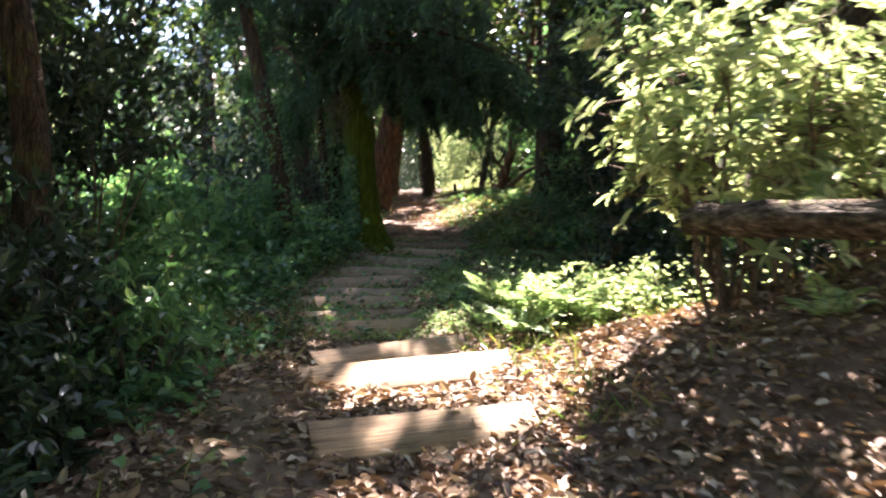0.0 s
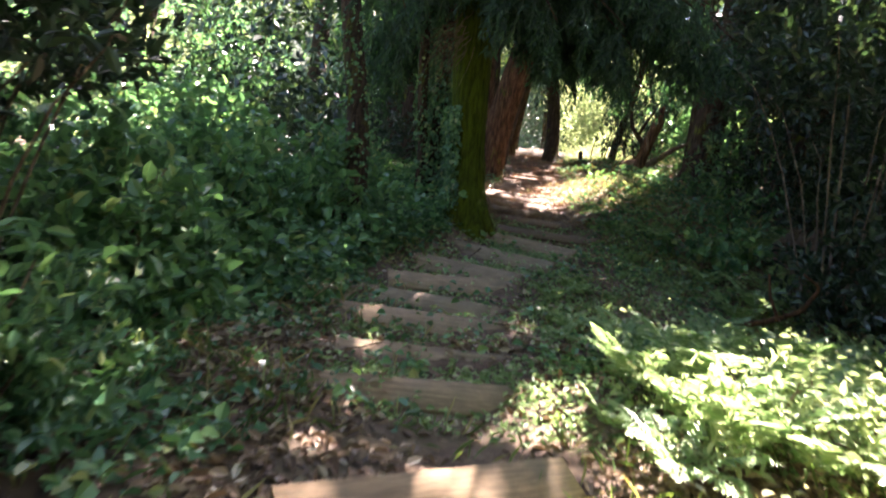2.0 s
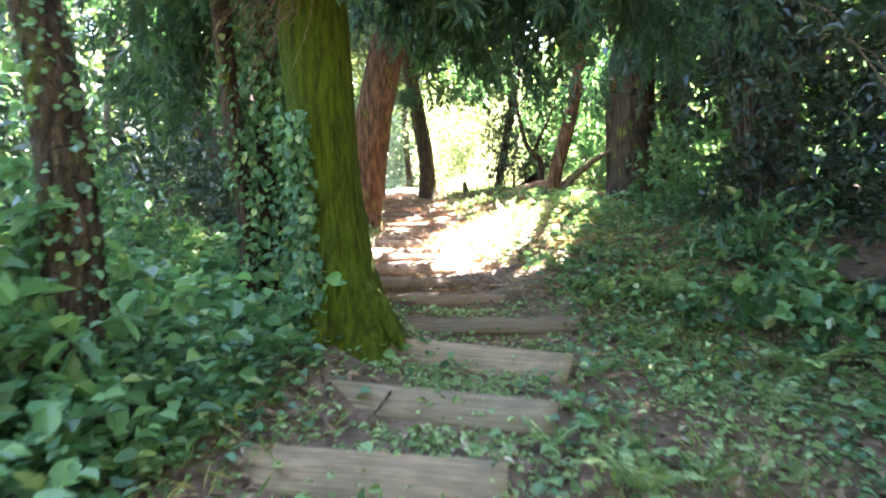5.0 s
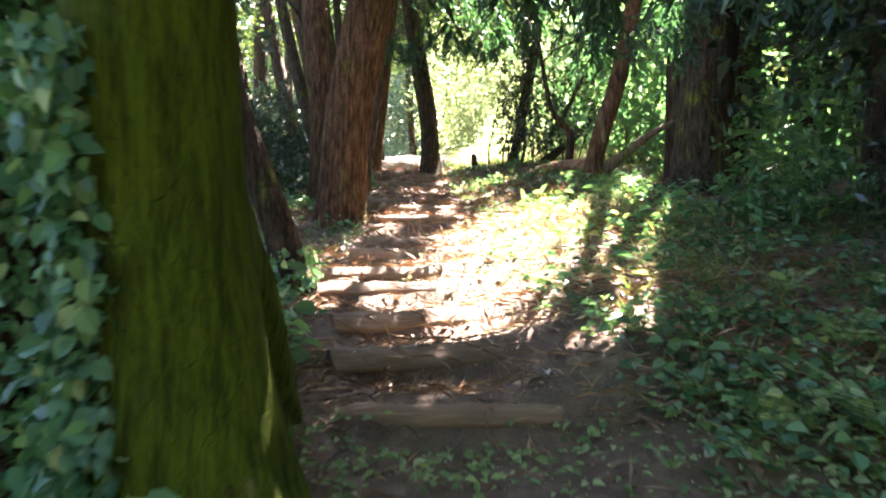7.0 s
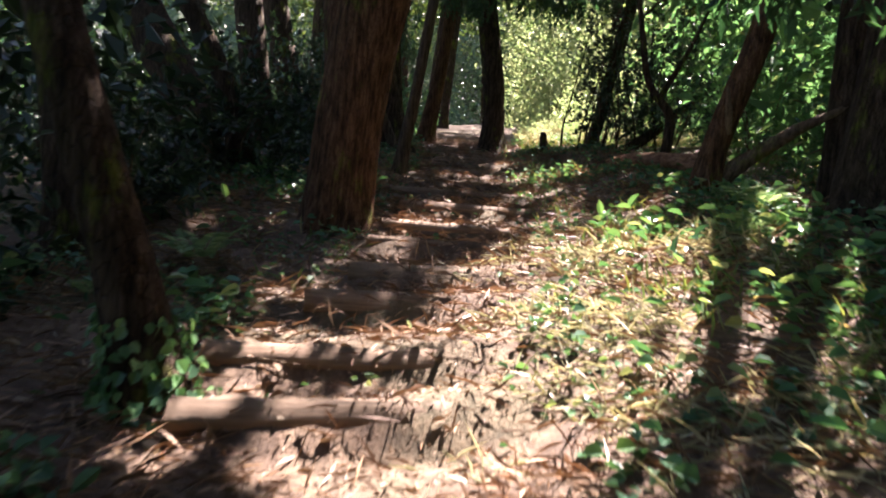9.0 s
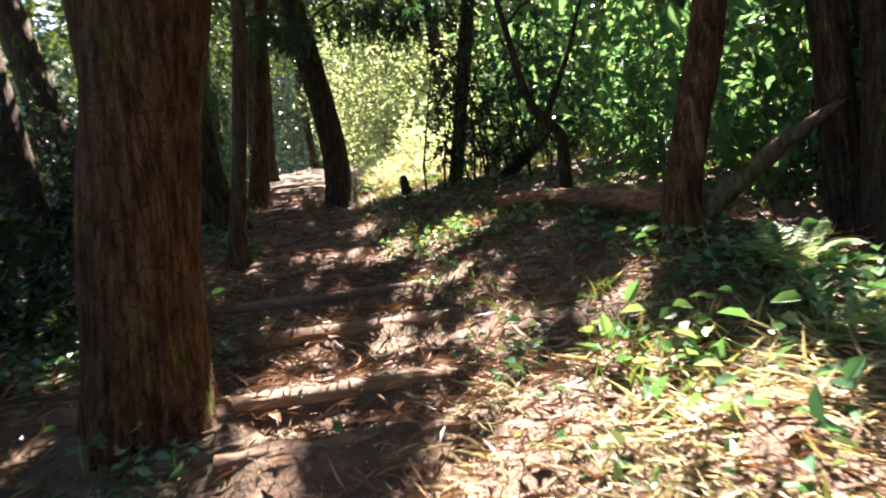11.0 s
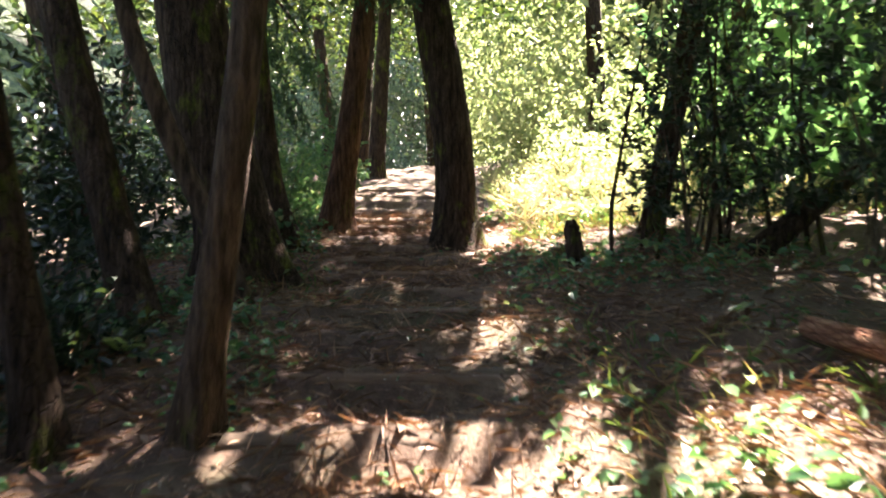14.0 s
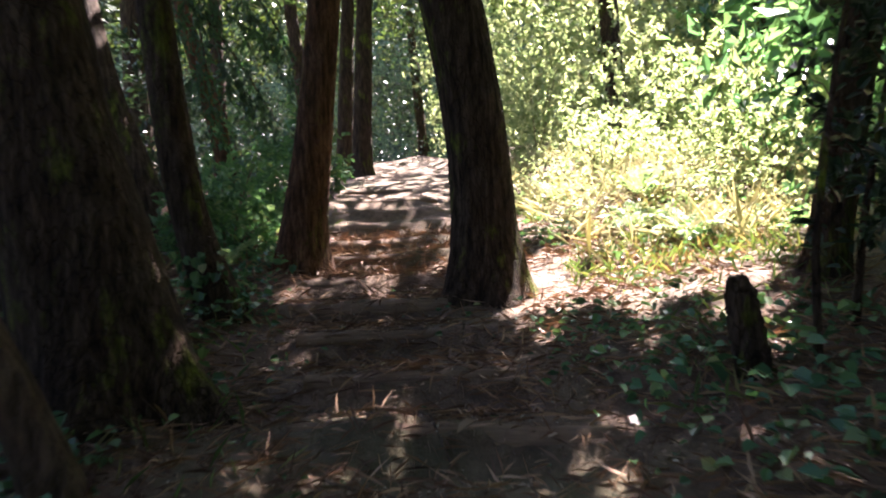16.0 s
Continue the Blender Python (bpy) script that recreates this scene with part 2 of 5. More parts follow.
# each board of the path: left end x, y, right end x, y of its top edge
BOARDS = [(-0.8, 1.55, 0.6, 1.6), (-0.75, 2.45, 0.55, 2.6), (-0.63, 3.3, 0.5, 3.65), (-0.97, 4.16, 0.5, 4.89), (-0.87, 4.68, 0.18, 5.49),
          (-1.28, 5.9, -0.11, 6.28), (-1.37, 6.59, -0.22, 6.86), (-1.72, 7.44, -0.28, 7.62), (-1.61, 8.11, -0.44, 8.02), (-1.54, 8.51, -0.38, 8.8),
          (-1.48, 9.26, -0.34, 9.01), (-1.29, 9.93, -0.03, 9.52), (-0.9, 10.63, 0.18, 10.13), (-0.84, 11.05, 0.25, 10.98), (-0.9, 11.7, 0.1, 11.73),
          (-0.88, 12.26, -0.05, 12.55), (-0.95, 12.81, -0.1, 13.15), (-1.17, 13.5, -0.15, 13.86), (-1.3, 14.05, -0.35, 14.3), (-1.1, 14.88, -0.3, 15.1),
          (-1.0, 15.5, -0.3, 15.6), (-1.04, 16.2, -0.35, 16.2), (-1.04, 16.75, -0.35, 16.75), (-1.05, 17.72, -0.15, 17.75), (-1.3, 18.56, -0.22, 18.61),
          (-1.31, 19.33, -0.41, 19.33), (-1.3, 19.95, -0.5, 20.0), (-1.4, 20.6, -0.45, 20.6), (-1.45, 21.29, -0.24, 21.25), (-1.48, 21.95, -0.5, 21.9), (-1.4, 22.5, -0.4, 22.45),
          (-1.33, 23.16, -0.36, 22.98), (-1.34, 23.6, -0.69, 23.6), (-1.5, 24.2, -0.8, 24.25), (-1.7, 24.85, -0.95, 24.85), (-1.77, 25.49, -0.8, 25.51),
          (-1.83, 26.3, -0.8, 26.5), (-1.9, 27.1, -0.8, 27.2), (-2.0, 28.1, -0.9, 28.3), (-2.1, 29.2, -1.0, 29.4), (-2.2, 30.5, -1.1, 30.6), (-2.4, 32.0, -1.3, 32.1)]
BOARD_X = np.array([(a + c) / 2 for a, b, c, d in BOARDS])
BOARD_Y = np.array([(b + d) / 2 for a, b, c, d in BOARDS])
BOARD_K = np.array([(d - b) / (c - a) for a, b, c, d in BOARDS])


def middle(y):
    """x of the middle of the path."""
    return np.interp(y, np.r_[-20, BOARD_Y, 42, 70], np.r_[0, BOARD_X, -2.6, -4])


def height(x, y):
    x, y = np.asarray(x, float), np.asarray(y, float)
    z = np.interp(y, RISE_Y, RISE_Z)
    far = np.abs(y) + np.abs(x)
    side = x - middle(y)
    up = np.clip((y - 11) / 2, 0, 1) * np.clip((70 - y) / 30, 0, 1)
    z = z + up * (0.22 * np.clip(x + 0.1, 0, 1.3) + 0.05 * np.clip(x - 1.2, 0, 3))
    # bank on the right at the first bend, and the hollow that follows it
    z = z + 0.95 * np.exp(-((y - 3.4) / 1.6) ** 2) * np.clip((x - 0.7) / 1.9, 0, 1) * np.exp(-np.clip(x - 5, 0, 20) / 4)
    z = z - 0.16 * np.exp(-((y - 9.2) / 1.6) ** 2) * np.clip((x - 0.1) / 0.8, 0, 1) * np.exp(-np.clip(x - 2, 0, 20) / 3)
    z = z - 0.14 * np.exp(-((x - 1.3) / 0.55) ** 2 - ((y - 20.6) / 1.1) ** 2)
    # the left side falls off beyond the first trunks
    z = z - 0.12 * np.clip(-x - 3.2, 0, 12) * np.clip((far < 400) * 1.0, 0, 1)
    trod = np.exp(-(side / 0.62) ** 4)
    z = z - 0.05 * np.exp(-(side / 0.8) ** 2) * (y < 45)
    # treads: flatter than the hill, with a jump at every board
    skew = np.interp(y, BOARD_Y, BOARD_K)
    along = y - skew * side + 0.02
    k = np.clip(np.searchsorted(BOARD_Y, along) - 1, 0, len(BOARD_Y) - 2)
    step_part = (along - BOARD_Y[k]) / (BOARD_Y[k + 1] - BOARD_Y[k])
    inside = ((along > BOARD_Y[0]) & (along < BOARD_Y[-1])).astype(float)
    rise = np.clip(0.17 / (BOARD_Y[k + 1] - BOARD_Y[k]), 0.1, 0.45)
    saw = np.where(step_part < 1 - rise, 1 - 2 * step_part / (1 - rise), 1 - 2 * (1 - step_part) / rise)
    z = z + trod * inside * np.where(y < 11, 0.045, 0.08) * np.clip(saw, -1, 1)
    rough = (vnoise(x, y, 1.7) - 0.5) * 0.22 + (vnoise(x, y, 0.45, 1) - 0.5) * 0.08
    return z + rough * (1 - 0.85 * trod) + (vnoise(x, y, 0.2, 2) - 0.5) * 0.03


def spread(core0, core1, step, reach):
    """Grid lines: even in the core, ever wider out to the horizon."""
    out = []
    d, p = step, 0.0
    while p < reach:
        d *= 1.28
        p += d
        out.append(p)
    out = np.array(out)
    return np.r_[(core0 - out)[::-1], np.arange(core0, core1 + step / 2, step), core1 + out]


def mesh_from(name, verts, faces, mats, smooth=False, index=None):
    """A mesh from arrays; faces all of one size, or an n by k array."""
    me = bpy.data.meshes.new(name)
    verts, faces = np.asarray(verts, np.float32), np.asarray(faces, np.int32)
    me.vertices.add(len(verts))
    me.vertices.foreach_set("co", verts.ravel())
    n, k = faces.shape
    me.loops.add(n * k)
    me.loops.foreach_set("vertex_index", faces.ravel())
    me.polygons.add(n)
    me.polygons.foreach_set("loop_start", np.arange(0, n * k, k, dtype=np.int32))
    if index is not None:
        me.polygons.foreach_set("material_index", np.asarray(index, np.int32))
    me.polygons.foreach_set("use_smooth", np.full(n, smooth))
    for m in mats:
        me.materials.append(m)
    me.update(calc_edges=True)
    me.validate()
    return me


gx, gy = spread(-4.8, 4.4, 0.1, 420), spread(-2.0, 30.0, 0.1, 420)
GX, GY = np.meshgrid(gx, gy)
cells = np.arange((len(gx)) * (len(gy))).reshape(len(gy), len(gx))
quads = np.stack([cells[:-1, :-1], cells[:-1, 1:], cells[1:, 1:], cells[1:, :-1]], -1).reshape(-1, 4)
ground = new("ground", mesh_from("ground", np.stack([GX, GY, height(GX, GY)], -1).reshape(-1, 3), quads, [SOIL], True))
tagged(ground, "brown forest soil with leaf litter and worn earth treads", "ground", kind="structure")


# ---- tools for growing things ----
def unit(v):
    return v / np.maximum(np.linalg.norm(v, axis=-1, keepdims=True), 1e-9)


def leaves_mesh(name, at, along, normal, length, width, mat, fold=0.25, droop=0.15, full=False):
    """One mesh of many leaves: at = stalk ends, along = the way they point, normal = their upper side."""
    along = unit(along)
    across = unit(np.cross(along, normal))
    normal = np.cross(across, along)
    L, W = np.broadcast_to(length, len(at))[:, None], np.broadcast_to(width, len(at))[:, None]
    tip = at + along * L - normal * L * droop
    lift = normal * W * fold
    if full:
        a, b = at + along * L * 0.3 + lift, at + along * L * 0.68 + lift * 0.8 - normal * L * droop * 0.4
        pts = [at, a + across * W * 0.46, b + across * W * 0.42, tip, b - across * W * 0.42, a - across * W * 0.46]
        face = np.array([(0, 3, 2, 1), (0, 5, 4, 3)])
    else:
        a = at + along * L * 0.45 + lift
        pts = [at, a + across * W * 0.5, tip, a - across * W * 0.5]
        face = np.array([(0, 2, 1), (0, 3, 2)])
    k = len(pts)
    verts = np.stack(pts, 1).reshape(-1, 3)
    faces = (np.arange(len(at))[:, None, None] * k + face[None]).reshape(-1, face.shape[1])
    return mesh_from(name, verts, faces, [mat])


def rand_dir(n, up=0.0):
    v = rng.normal(size=(n, 3))
    v[:, 2] += up
    return unit(v)


def tube(points, radii, sides=10, rough=0.0, flute=0.0, seed=0):
    """Rings along a bent line: verts and quads, with a closed tip."""
    points, radii = np.asarray(points, float), np.asarray(radii, float)
    r = np.random.default_rng(seed)
    tang = unit(np.gradient(points, axis=0))
    ref = np.array([0, 1.0, 0.02]) if abs(tang[:, 2]).mean() > 0.6 else np.array([0, 0.02, 1.0])
    u = unit(np.cross(tang, ref))
    v = np.cross(tang, u)
    a = np.linspace(0, 2 * math.pi, sides, endpoint=False)
    phase = r.random(4) * 6.28
    wob = 1 + flute * (np.sin(3 * a + phase[0]) * 0.5 + np.sin(5 * a + phase[1]) * 0.35 + np.sin(8 * a + phase[2]) * 0.25)[None]
    wob = wob + rough * (r.random((len(points), sides)) - 0.5)
    R = radii[:, None] * wob
    verts = points[:, None] + R[..., None] * (np.cos(a)[None, :, None] * u[:, None] + np.sin(a)[None, :, None] * v[:, None])
    n = len(points)
    ids = np.arange(n * sides).reshape(n, sides)
    nxt = np.roll(ids, -1, 1)
    faces = np.stack([ids[:-1], nxt[:-1], nxt[1:], ids[1:]], -1).reshape(-1, 4)
    caps = [[(ids[e][0]), ids[e][i], ids[e][i + 1], ids[e][min(i + 2, sides - 1)]] for e in (0, -1) for i in range(1, sides - 2, 2)]
    return verts.reshape(-1, 3), np.vstack([faces, caps])


def joined(name, tubes, mat):
    verts, faces, base = [], [], 0
    for v, f in tubes:
        verts.append(v)
        faces.append(f + base)
        base += len(v)
    return mesh_from(name, np.vstack(verts), np.vstack(faces), [mat], True)


def part(name, data, parent, label="", kind=""):
    ob = new(name, data)
    ob.parent = parent
    return tagged(ob, label, kind=kind)


def thing(name, x, y, z, label, category, group="", kind=""):
    ob = new(name)
    ob.location = (x, y, z)
    ob.empty_display_size = 0.2
    bpy.context.view_layer.update()
    return tagged(ob, label, category, group, kind)


def smooth_line(points, n):
    """A soft curve through a few points of (x, y, z, r)."""
    p = np.asarray(points, float)
    s = np.r_[0, np.cumsum(np.linalg.norm(np.diff(p[:, :3], axis=0), axis=1))]
    t = np.linspace(0, s[-1], n)
    out = np.stack([np.interp(t, s, p[:, k]) for k in range(p.shape[1])], 1)
    for _ in range(max(2, n // 14)):
        out[1:-1] = 0.25 * out[:-2] + 0.5 * out[1:-1] + 0.25 * out[2:]
    return out


# ---- trees ----
# where each trunk stands: y, then x, height and radius along it; bark; how high it goes above its foot
TRUNKS = [
    ("mossy tree", 10.62, [(-1.17, 2.1, 0.36), (-1.2, 2.45, 0.27), (-1.27, 2.85, 0.22), (-1.3, 3.2, 0.21), (-1.35, 3.75, 0.225), (-1.42, 4.5, 0.25)], BARK_MOSS, 11, "old tree trunk thick with bright green moss beside steps"),
    ("tree", 10.85, [(-1.86, 2.2, 0.1), (-1.9, 3.05, 0.06), (-2.02, 3.8, 0.07), (-2.12, 4.7, 0.07)], BARK_DARK, 8, "thin dark tree trunk beside an ivy column"),
    ("tree", 15.5, [(-3.18, 3.2, 0.17), (-3.2, 3.5, 0.15), (-3.45, 5.53, 0.14), (-3.59, 6.78, 0.13)], BARK_DARK, 9, "thin dark tree trunk standing among undergrowth"),
    ("tree", 9.3, [(-2.22, 1.7, 0.18), (-2.3, 2.9, 0.125), (-2.4, 3.52, 0.118), (-2.51, 3.93, 0.115)], BARK_DARK, 9, "dark mossy tree trunk with climbing leaves in shrubs"),
    ("tree", 13.65, [(-1.53, 2.85, 0.17), (-1.59, 3.1, 0.125), (-1.82, 3.73, 0.107), (-2.0, 4.21, 0.105), (-2.05, 4.32, 0.105)], BARK_DARK, 8, "slim leaning trunk with moss and ivy foot"),
    ("tree", 16.8, [(-1.65, 3.4, 0.33), (-1.64, 3.84, 0.285), (-1.63, 4.15, 0.28), (-1.56, 4.95, 0.28), (-1.4, 5.76, 0.285), (-1.22, 6.6, 0.29)], BARK_RED, 13, "large reddish brown cedar trunk beside the path"),
    ("tree", 17.25, [(1.52, 4.0, 0.15), (1.57, 4.33, 0.115), (1.62, 4.6, 0.108), (1.73, 4.95, 0.118), (1.87, 5.35, 0.11), (2.05, 6.2, 0.108)], BARK_RED, 8, "reddish trunk snapped beside a fallen log"),
    ("tree", 20.65, [(-1.76, 4.25, 0.13), (-1.73, 4.5, 0.096), (-1.6, 5.34, 0.08), (-1.47, 6.5, 0.075)], BARK_SLIM, 10, "slender smooth brown trunk leaning by the path"),
    ("tree", 20.5, [(-2.33, 4.25, 0.12), (-2.37, 4.45, 0.1), (-2.52, 5.23, 0.08), (-2.73, 6.46, 0.08)], BARK_DARK, 8, "thin leaning dark trunk among low plants"),
    ("tree", 23.4, [(-2.3, 4.6, 0.46), (-2.38, 5.0, 0.37), (-2.52, 5.6, 0.325), (-2.73, 6.36, 0.31), (-2.85, 7.1, 0.305)], BARK_DARK, 13, "massive dark leaning trunk close to path"),
    ("tree", 22.5, [(-2.08, 4.6, 0.11), (-2.15, 4.9, 0.085), (-2.28, 5.16, 0.076), (-2.52, 5.66, 0.078), (-2.68, 6.04, 0.075), (-2.95, 6.7, 0.07)], BARK_SLIM, 8, "slim leaning trunk in front of bigger trunk"),
    ("tree", 24.65, [(-2.2, 4.95, 0.2), (-2.3, 5.25, 0.135), (-2.45, 5.6, 0.118), (-2.54, 6.1, 0.118), (-2.6, 6.7, 0.115), (-2.67, 7.4, 0.108)], BARK_DARK, 11, "dark brown trunk with flared mossy foot"),
    ("tree", 18.6, [(-2.1, 3.9, 0.28), (-2.09, 4.45, 0.235), (-2.11, 4.93, 0.215), (-2.15, 5.35, 0.21), (-2.19, 5.7, 0.205)], BARK_RED, 12, "reddish brown trunk with flared foot in undergrowth"),
    ("tree", 25.9, [(-2.05, 5.3, 0.26), (-2.02, 5.6, 0.2), (-1.88, 6.47, 0.15), (-1.74, 7.66, 0.135)], BARK_RED, 12, "straight reddish orange trunk beside the path"),
    ("tree", 25.05, [(-0.52, 5.15, 0.34), (-0.52, 5.4, 0.255), (-0.53, 6.09, 0.221), (-0.59, 6.7, 0.222), (-0.71, 7.31, 0.225)], BARK_DARK, 12, "thick dark curved trunk at the path's edge"),
    ("tree", 36, [(-2.7, 7.3, 0.27), (-2.67, 7.81, 0.23), (-2.57, 9.58, 0.21)], BARK_DARK, 12, "distant dark trunk by the path"),
    ("tree", 38, [(-3.4, 7.6, 0.25), (-3.37, 8.06, 0.21), (-3.26, 9.8, 0.2)], BARK_DARK, 12, "distant dark trunk by the path"),
    ("tree", 30, [(-3.75, 5.9, 0.17), (-4.0, 6.99, 0.13), (-4.12, 7.57, 0.135), (-4.39, 8.57, 0.125)], BARK_RED, 11, "leaning reddish trunk among ferns"),
    ("tree", 28, [(-4.0, 5.4, 0.25), (-4.36, 6.55, 0.185), (-4.63, 7.22, 0.182), (-4.86, 8.14, 0.19)], BARK_DARK, 12, "leaning dark trunk in the shade"),
    ("tree", 20, [(-4.3, 4.0, 0.38), (-4.58, 4.96, 0.31), (-5.3, 6.02, 0.32), (-5.93, 7.1, 0.31)], BARK_DARK, 12, "dark leaning trunk in shaded undergrowth"),
    ("tree", 18.5, [(-3.2, 4.2, 0.16), (-3.38, 4.9, 0.115), (-3.83, 5.65, 0.115), (-4.36, 6.54, 0.11)], BARK_DARK, 11, "slim dark leaning trunk in shaded undergrowth"),
    ("tree", 24, [(-5.1, 4.7, 0.32), (-5.16, 5.33, 0.28), (-5.74, 8.78, 0.27)], BARK_DARK, 12, "dark trunk in shaded undergrowth"),
    ("tree", 26, [(-5.0, 5.1, 0.33), (-5.16, 5.97, 0.29), (-6.05, 9.6, 0.28)], BARK_DARK, 12, "dark trunk in shaded undergrowth"),
    ("tree", 16.5, [(2.64, 4.1, 0.38), (2.69, 4.71, 0.31), (2.76, 5.35, 0.3), (2.92, 7.2, 0.3)], BARK_DARK, 12, "broad dark trunk in dense dark foliage"),
    ("tree", 17, [(2.54, 4.2, 0.13), (2.54, 4.73, 0.115), (2.57, 6.26, 0.11)], BARK_DARK, 9, "thin dark trunk in dense dark foliage"),
    ("tree", 24.2, [(1.3, 4.9, 0.17), (1.41, 5.26, 0.12), (1.66, 6.65, 0.11), (1.87, 7.69, 0.12)], BARK_DARK, 8, "dark trunk rising from tangled shrubs"),
    ("tree", 20.2, [(1.87, 4.6, 0.08), (1.9, 5.0, 0.068), (1.92, 5.38, 0.06), (1.7, 5.51, 0.053), (1.56, 5.74, 0.044), (1.49, 6.1, 0.04)], BARK_DARK, 5, "crooked thin trunk behind the fallen log"),
    ("tree", 4.0, [(-2.46, 0.85, 0.2), (-2.48, 1.2, 0.14), (-2.54, 2.29, 0.1), (-2.63, 2.94, 0.1), (-2.72, 3.3, 0.1)], BARK_DARK, 8, "dark brown trunk in dark foliage"),
    ("tree", 19, [(4.3, 4.6, 0.3), (4.4, 6, 0.26), (4.5, 9, 0.24)], BARK_DARK, 12, "dark trunk behind dense shrubs"),
    ("tree", 15, [(4.0, 3.8, 0.42), (4.1, 5, 0.38), (4.2, 8.4, 0.36)], BARK_DARK, 12, "dark trunk behind dense shrubs"),
    ("tree", 22.0, [(-2.6, 4.6, 0.18), (-2.75, 5.01, 0.13), (-2.98, 5.89, 0.12), (-3.22, 6.76, 0.13)], BARK_DARK, 10, "dark leaning trunk among shaded undergrowth"),
]
# trees that stand deeper in the wood
deep = [(5.5, 8), (7, 13), (6.5, 21), (8.5, 25), (9, 18), (5, -2), (-5, -2), (-9, 4), (-8, 22), (-9, 29), (-7, 34), (-10, 16), (7, 4), (9, 8), (4.5, 29), (7.5, 33), (4, 38), (-5, 42), (9, 40), (-11, 38), (2.5, -5), (-2.5, -6), (-7, 39), (5.5, 46), (-1.5, 50), (12, 28), (-13, 27), (12, 14), (-12, 9)]
for x, y in deep:
    z = float(height(x, y))
    dx = float(rng.normal() * 0.08)
    r = float(rng.uniform(0.16, 0.32))
    TRUNKS.append(("tree", y, [(x, z - 0.1, r * 1.3), (x + dx * 0.6, z + 0.6, r), (x + dx * 3, z + 3, r * 0.9), (x + dx * 6, z + 6, r * 0.8)], BARK_DARK, 11, "dark trunk deeper in the wood"))

trees = []
for n, (name, y, line, bark, tall, label) in enumerate(TRUNKS):
    (x0, z0, r0), (x1, z1, r1) = line[0], line[-1]
    xp, zp, _ = line[-2]
    pts = [(x, y, z, r) for x, z, r in line]
    foot = float(height(x0, y))
    pts[0] = (x0, y, min(z0, foot) - 0.12, r0)
    lean = np.clip((x1 - xp) / max(z1 - zp, 0.2), -0.3, 0.3)
    rest = max(foot + tall - z1, 1.0)
    for k in (0.33, 0.66, 1.0):
        pts.append((x1 + lean * rest * k * (1 - 0.4 * k), y + 0.06 * rest * k, z1 + rest * k, r1 * (1 - 0.75 * k)))
    near = n < 28
    curve = smooth_line(pts, 54 if near else 22)
    # the foot spreads into roots
    base = thing("tree", x0, y, foot, label, "tree", "trees of the wood")
    off = np.array([x0, y, foot])
    v, f = tube(curve[:, :3] - off, curve[:, 3], 22 if near else 10, 0.05, 0.06, n)
    low = np.clip(1 - (v[:, 2] + 0.1) / 0.55, 0, 1)[:, None] ** 2 if near else 0
    centre = np.interp(v[:, 2], curve[:, 2] - foot, curve[:, 0] - x0)
    out = np.stack([v[:, 0] - centre, v[:, 1], 0 * centre], -1)
    ang = np.arctan2(out[:, 1], out[:, 0])
    v = v + out * low * (0.14 + 0.26 * np.sin(5 * ang + n)[:, None])
    part("trunk", mesh_from("trunk", v, f, [bark], True), base)
    top = curve[curve[:, 2] > foot + tall * 0.4]
    for k in range(8 if near else 4):
        c = top[int(rng.integers(0, len(top)))]
        d = rand_dir(1, 0.35)[0]
        d[2] = abs(d[2]) * 0.6 + 0.1
        ln = rng.uniform(1.2, 2.8)
        q = np.array([c[:3] + d * ln * s + np.array([0, 0, -0.15 * s * s * ln]) + rng.normal(size=3) * 0.06 * (s > 0) for s in np.linspace(0, 1, 6)]) - off
        part("limb", mesh_from("limb", *tube(q, np.linspace(min(c[3] * 0.5, 0.07), 0.012, 6), 6, 0.1), [bark], True), base)
    trees.append((base, off, curve[-1, :3], tall))

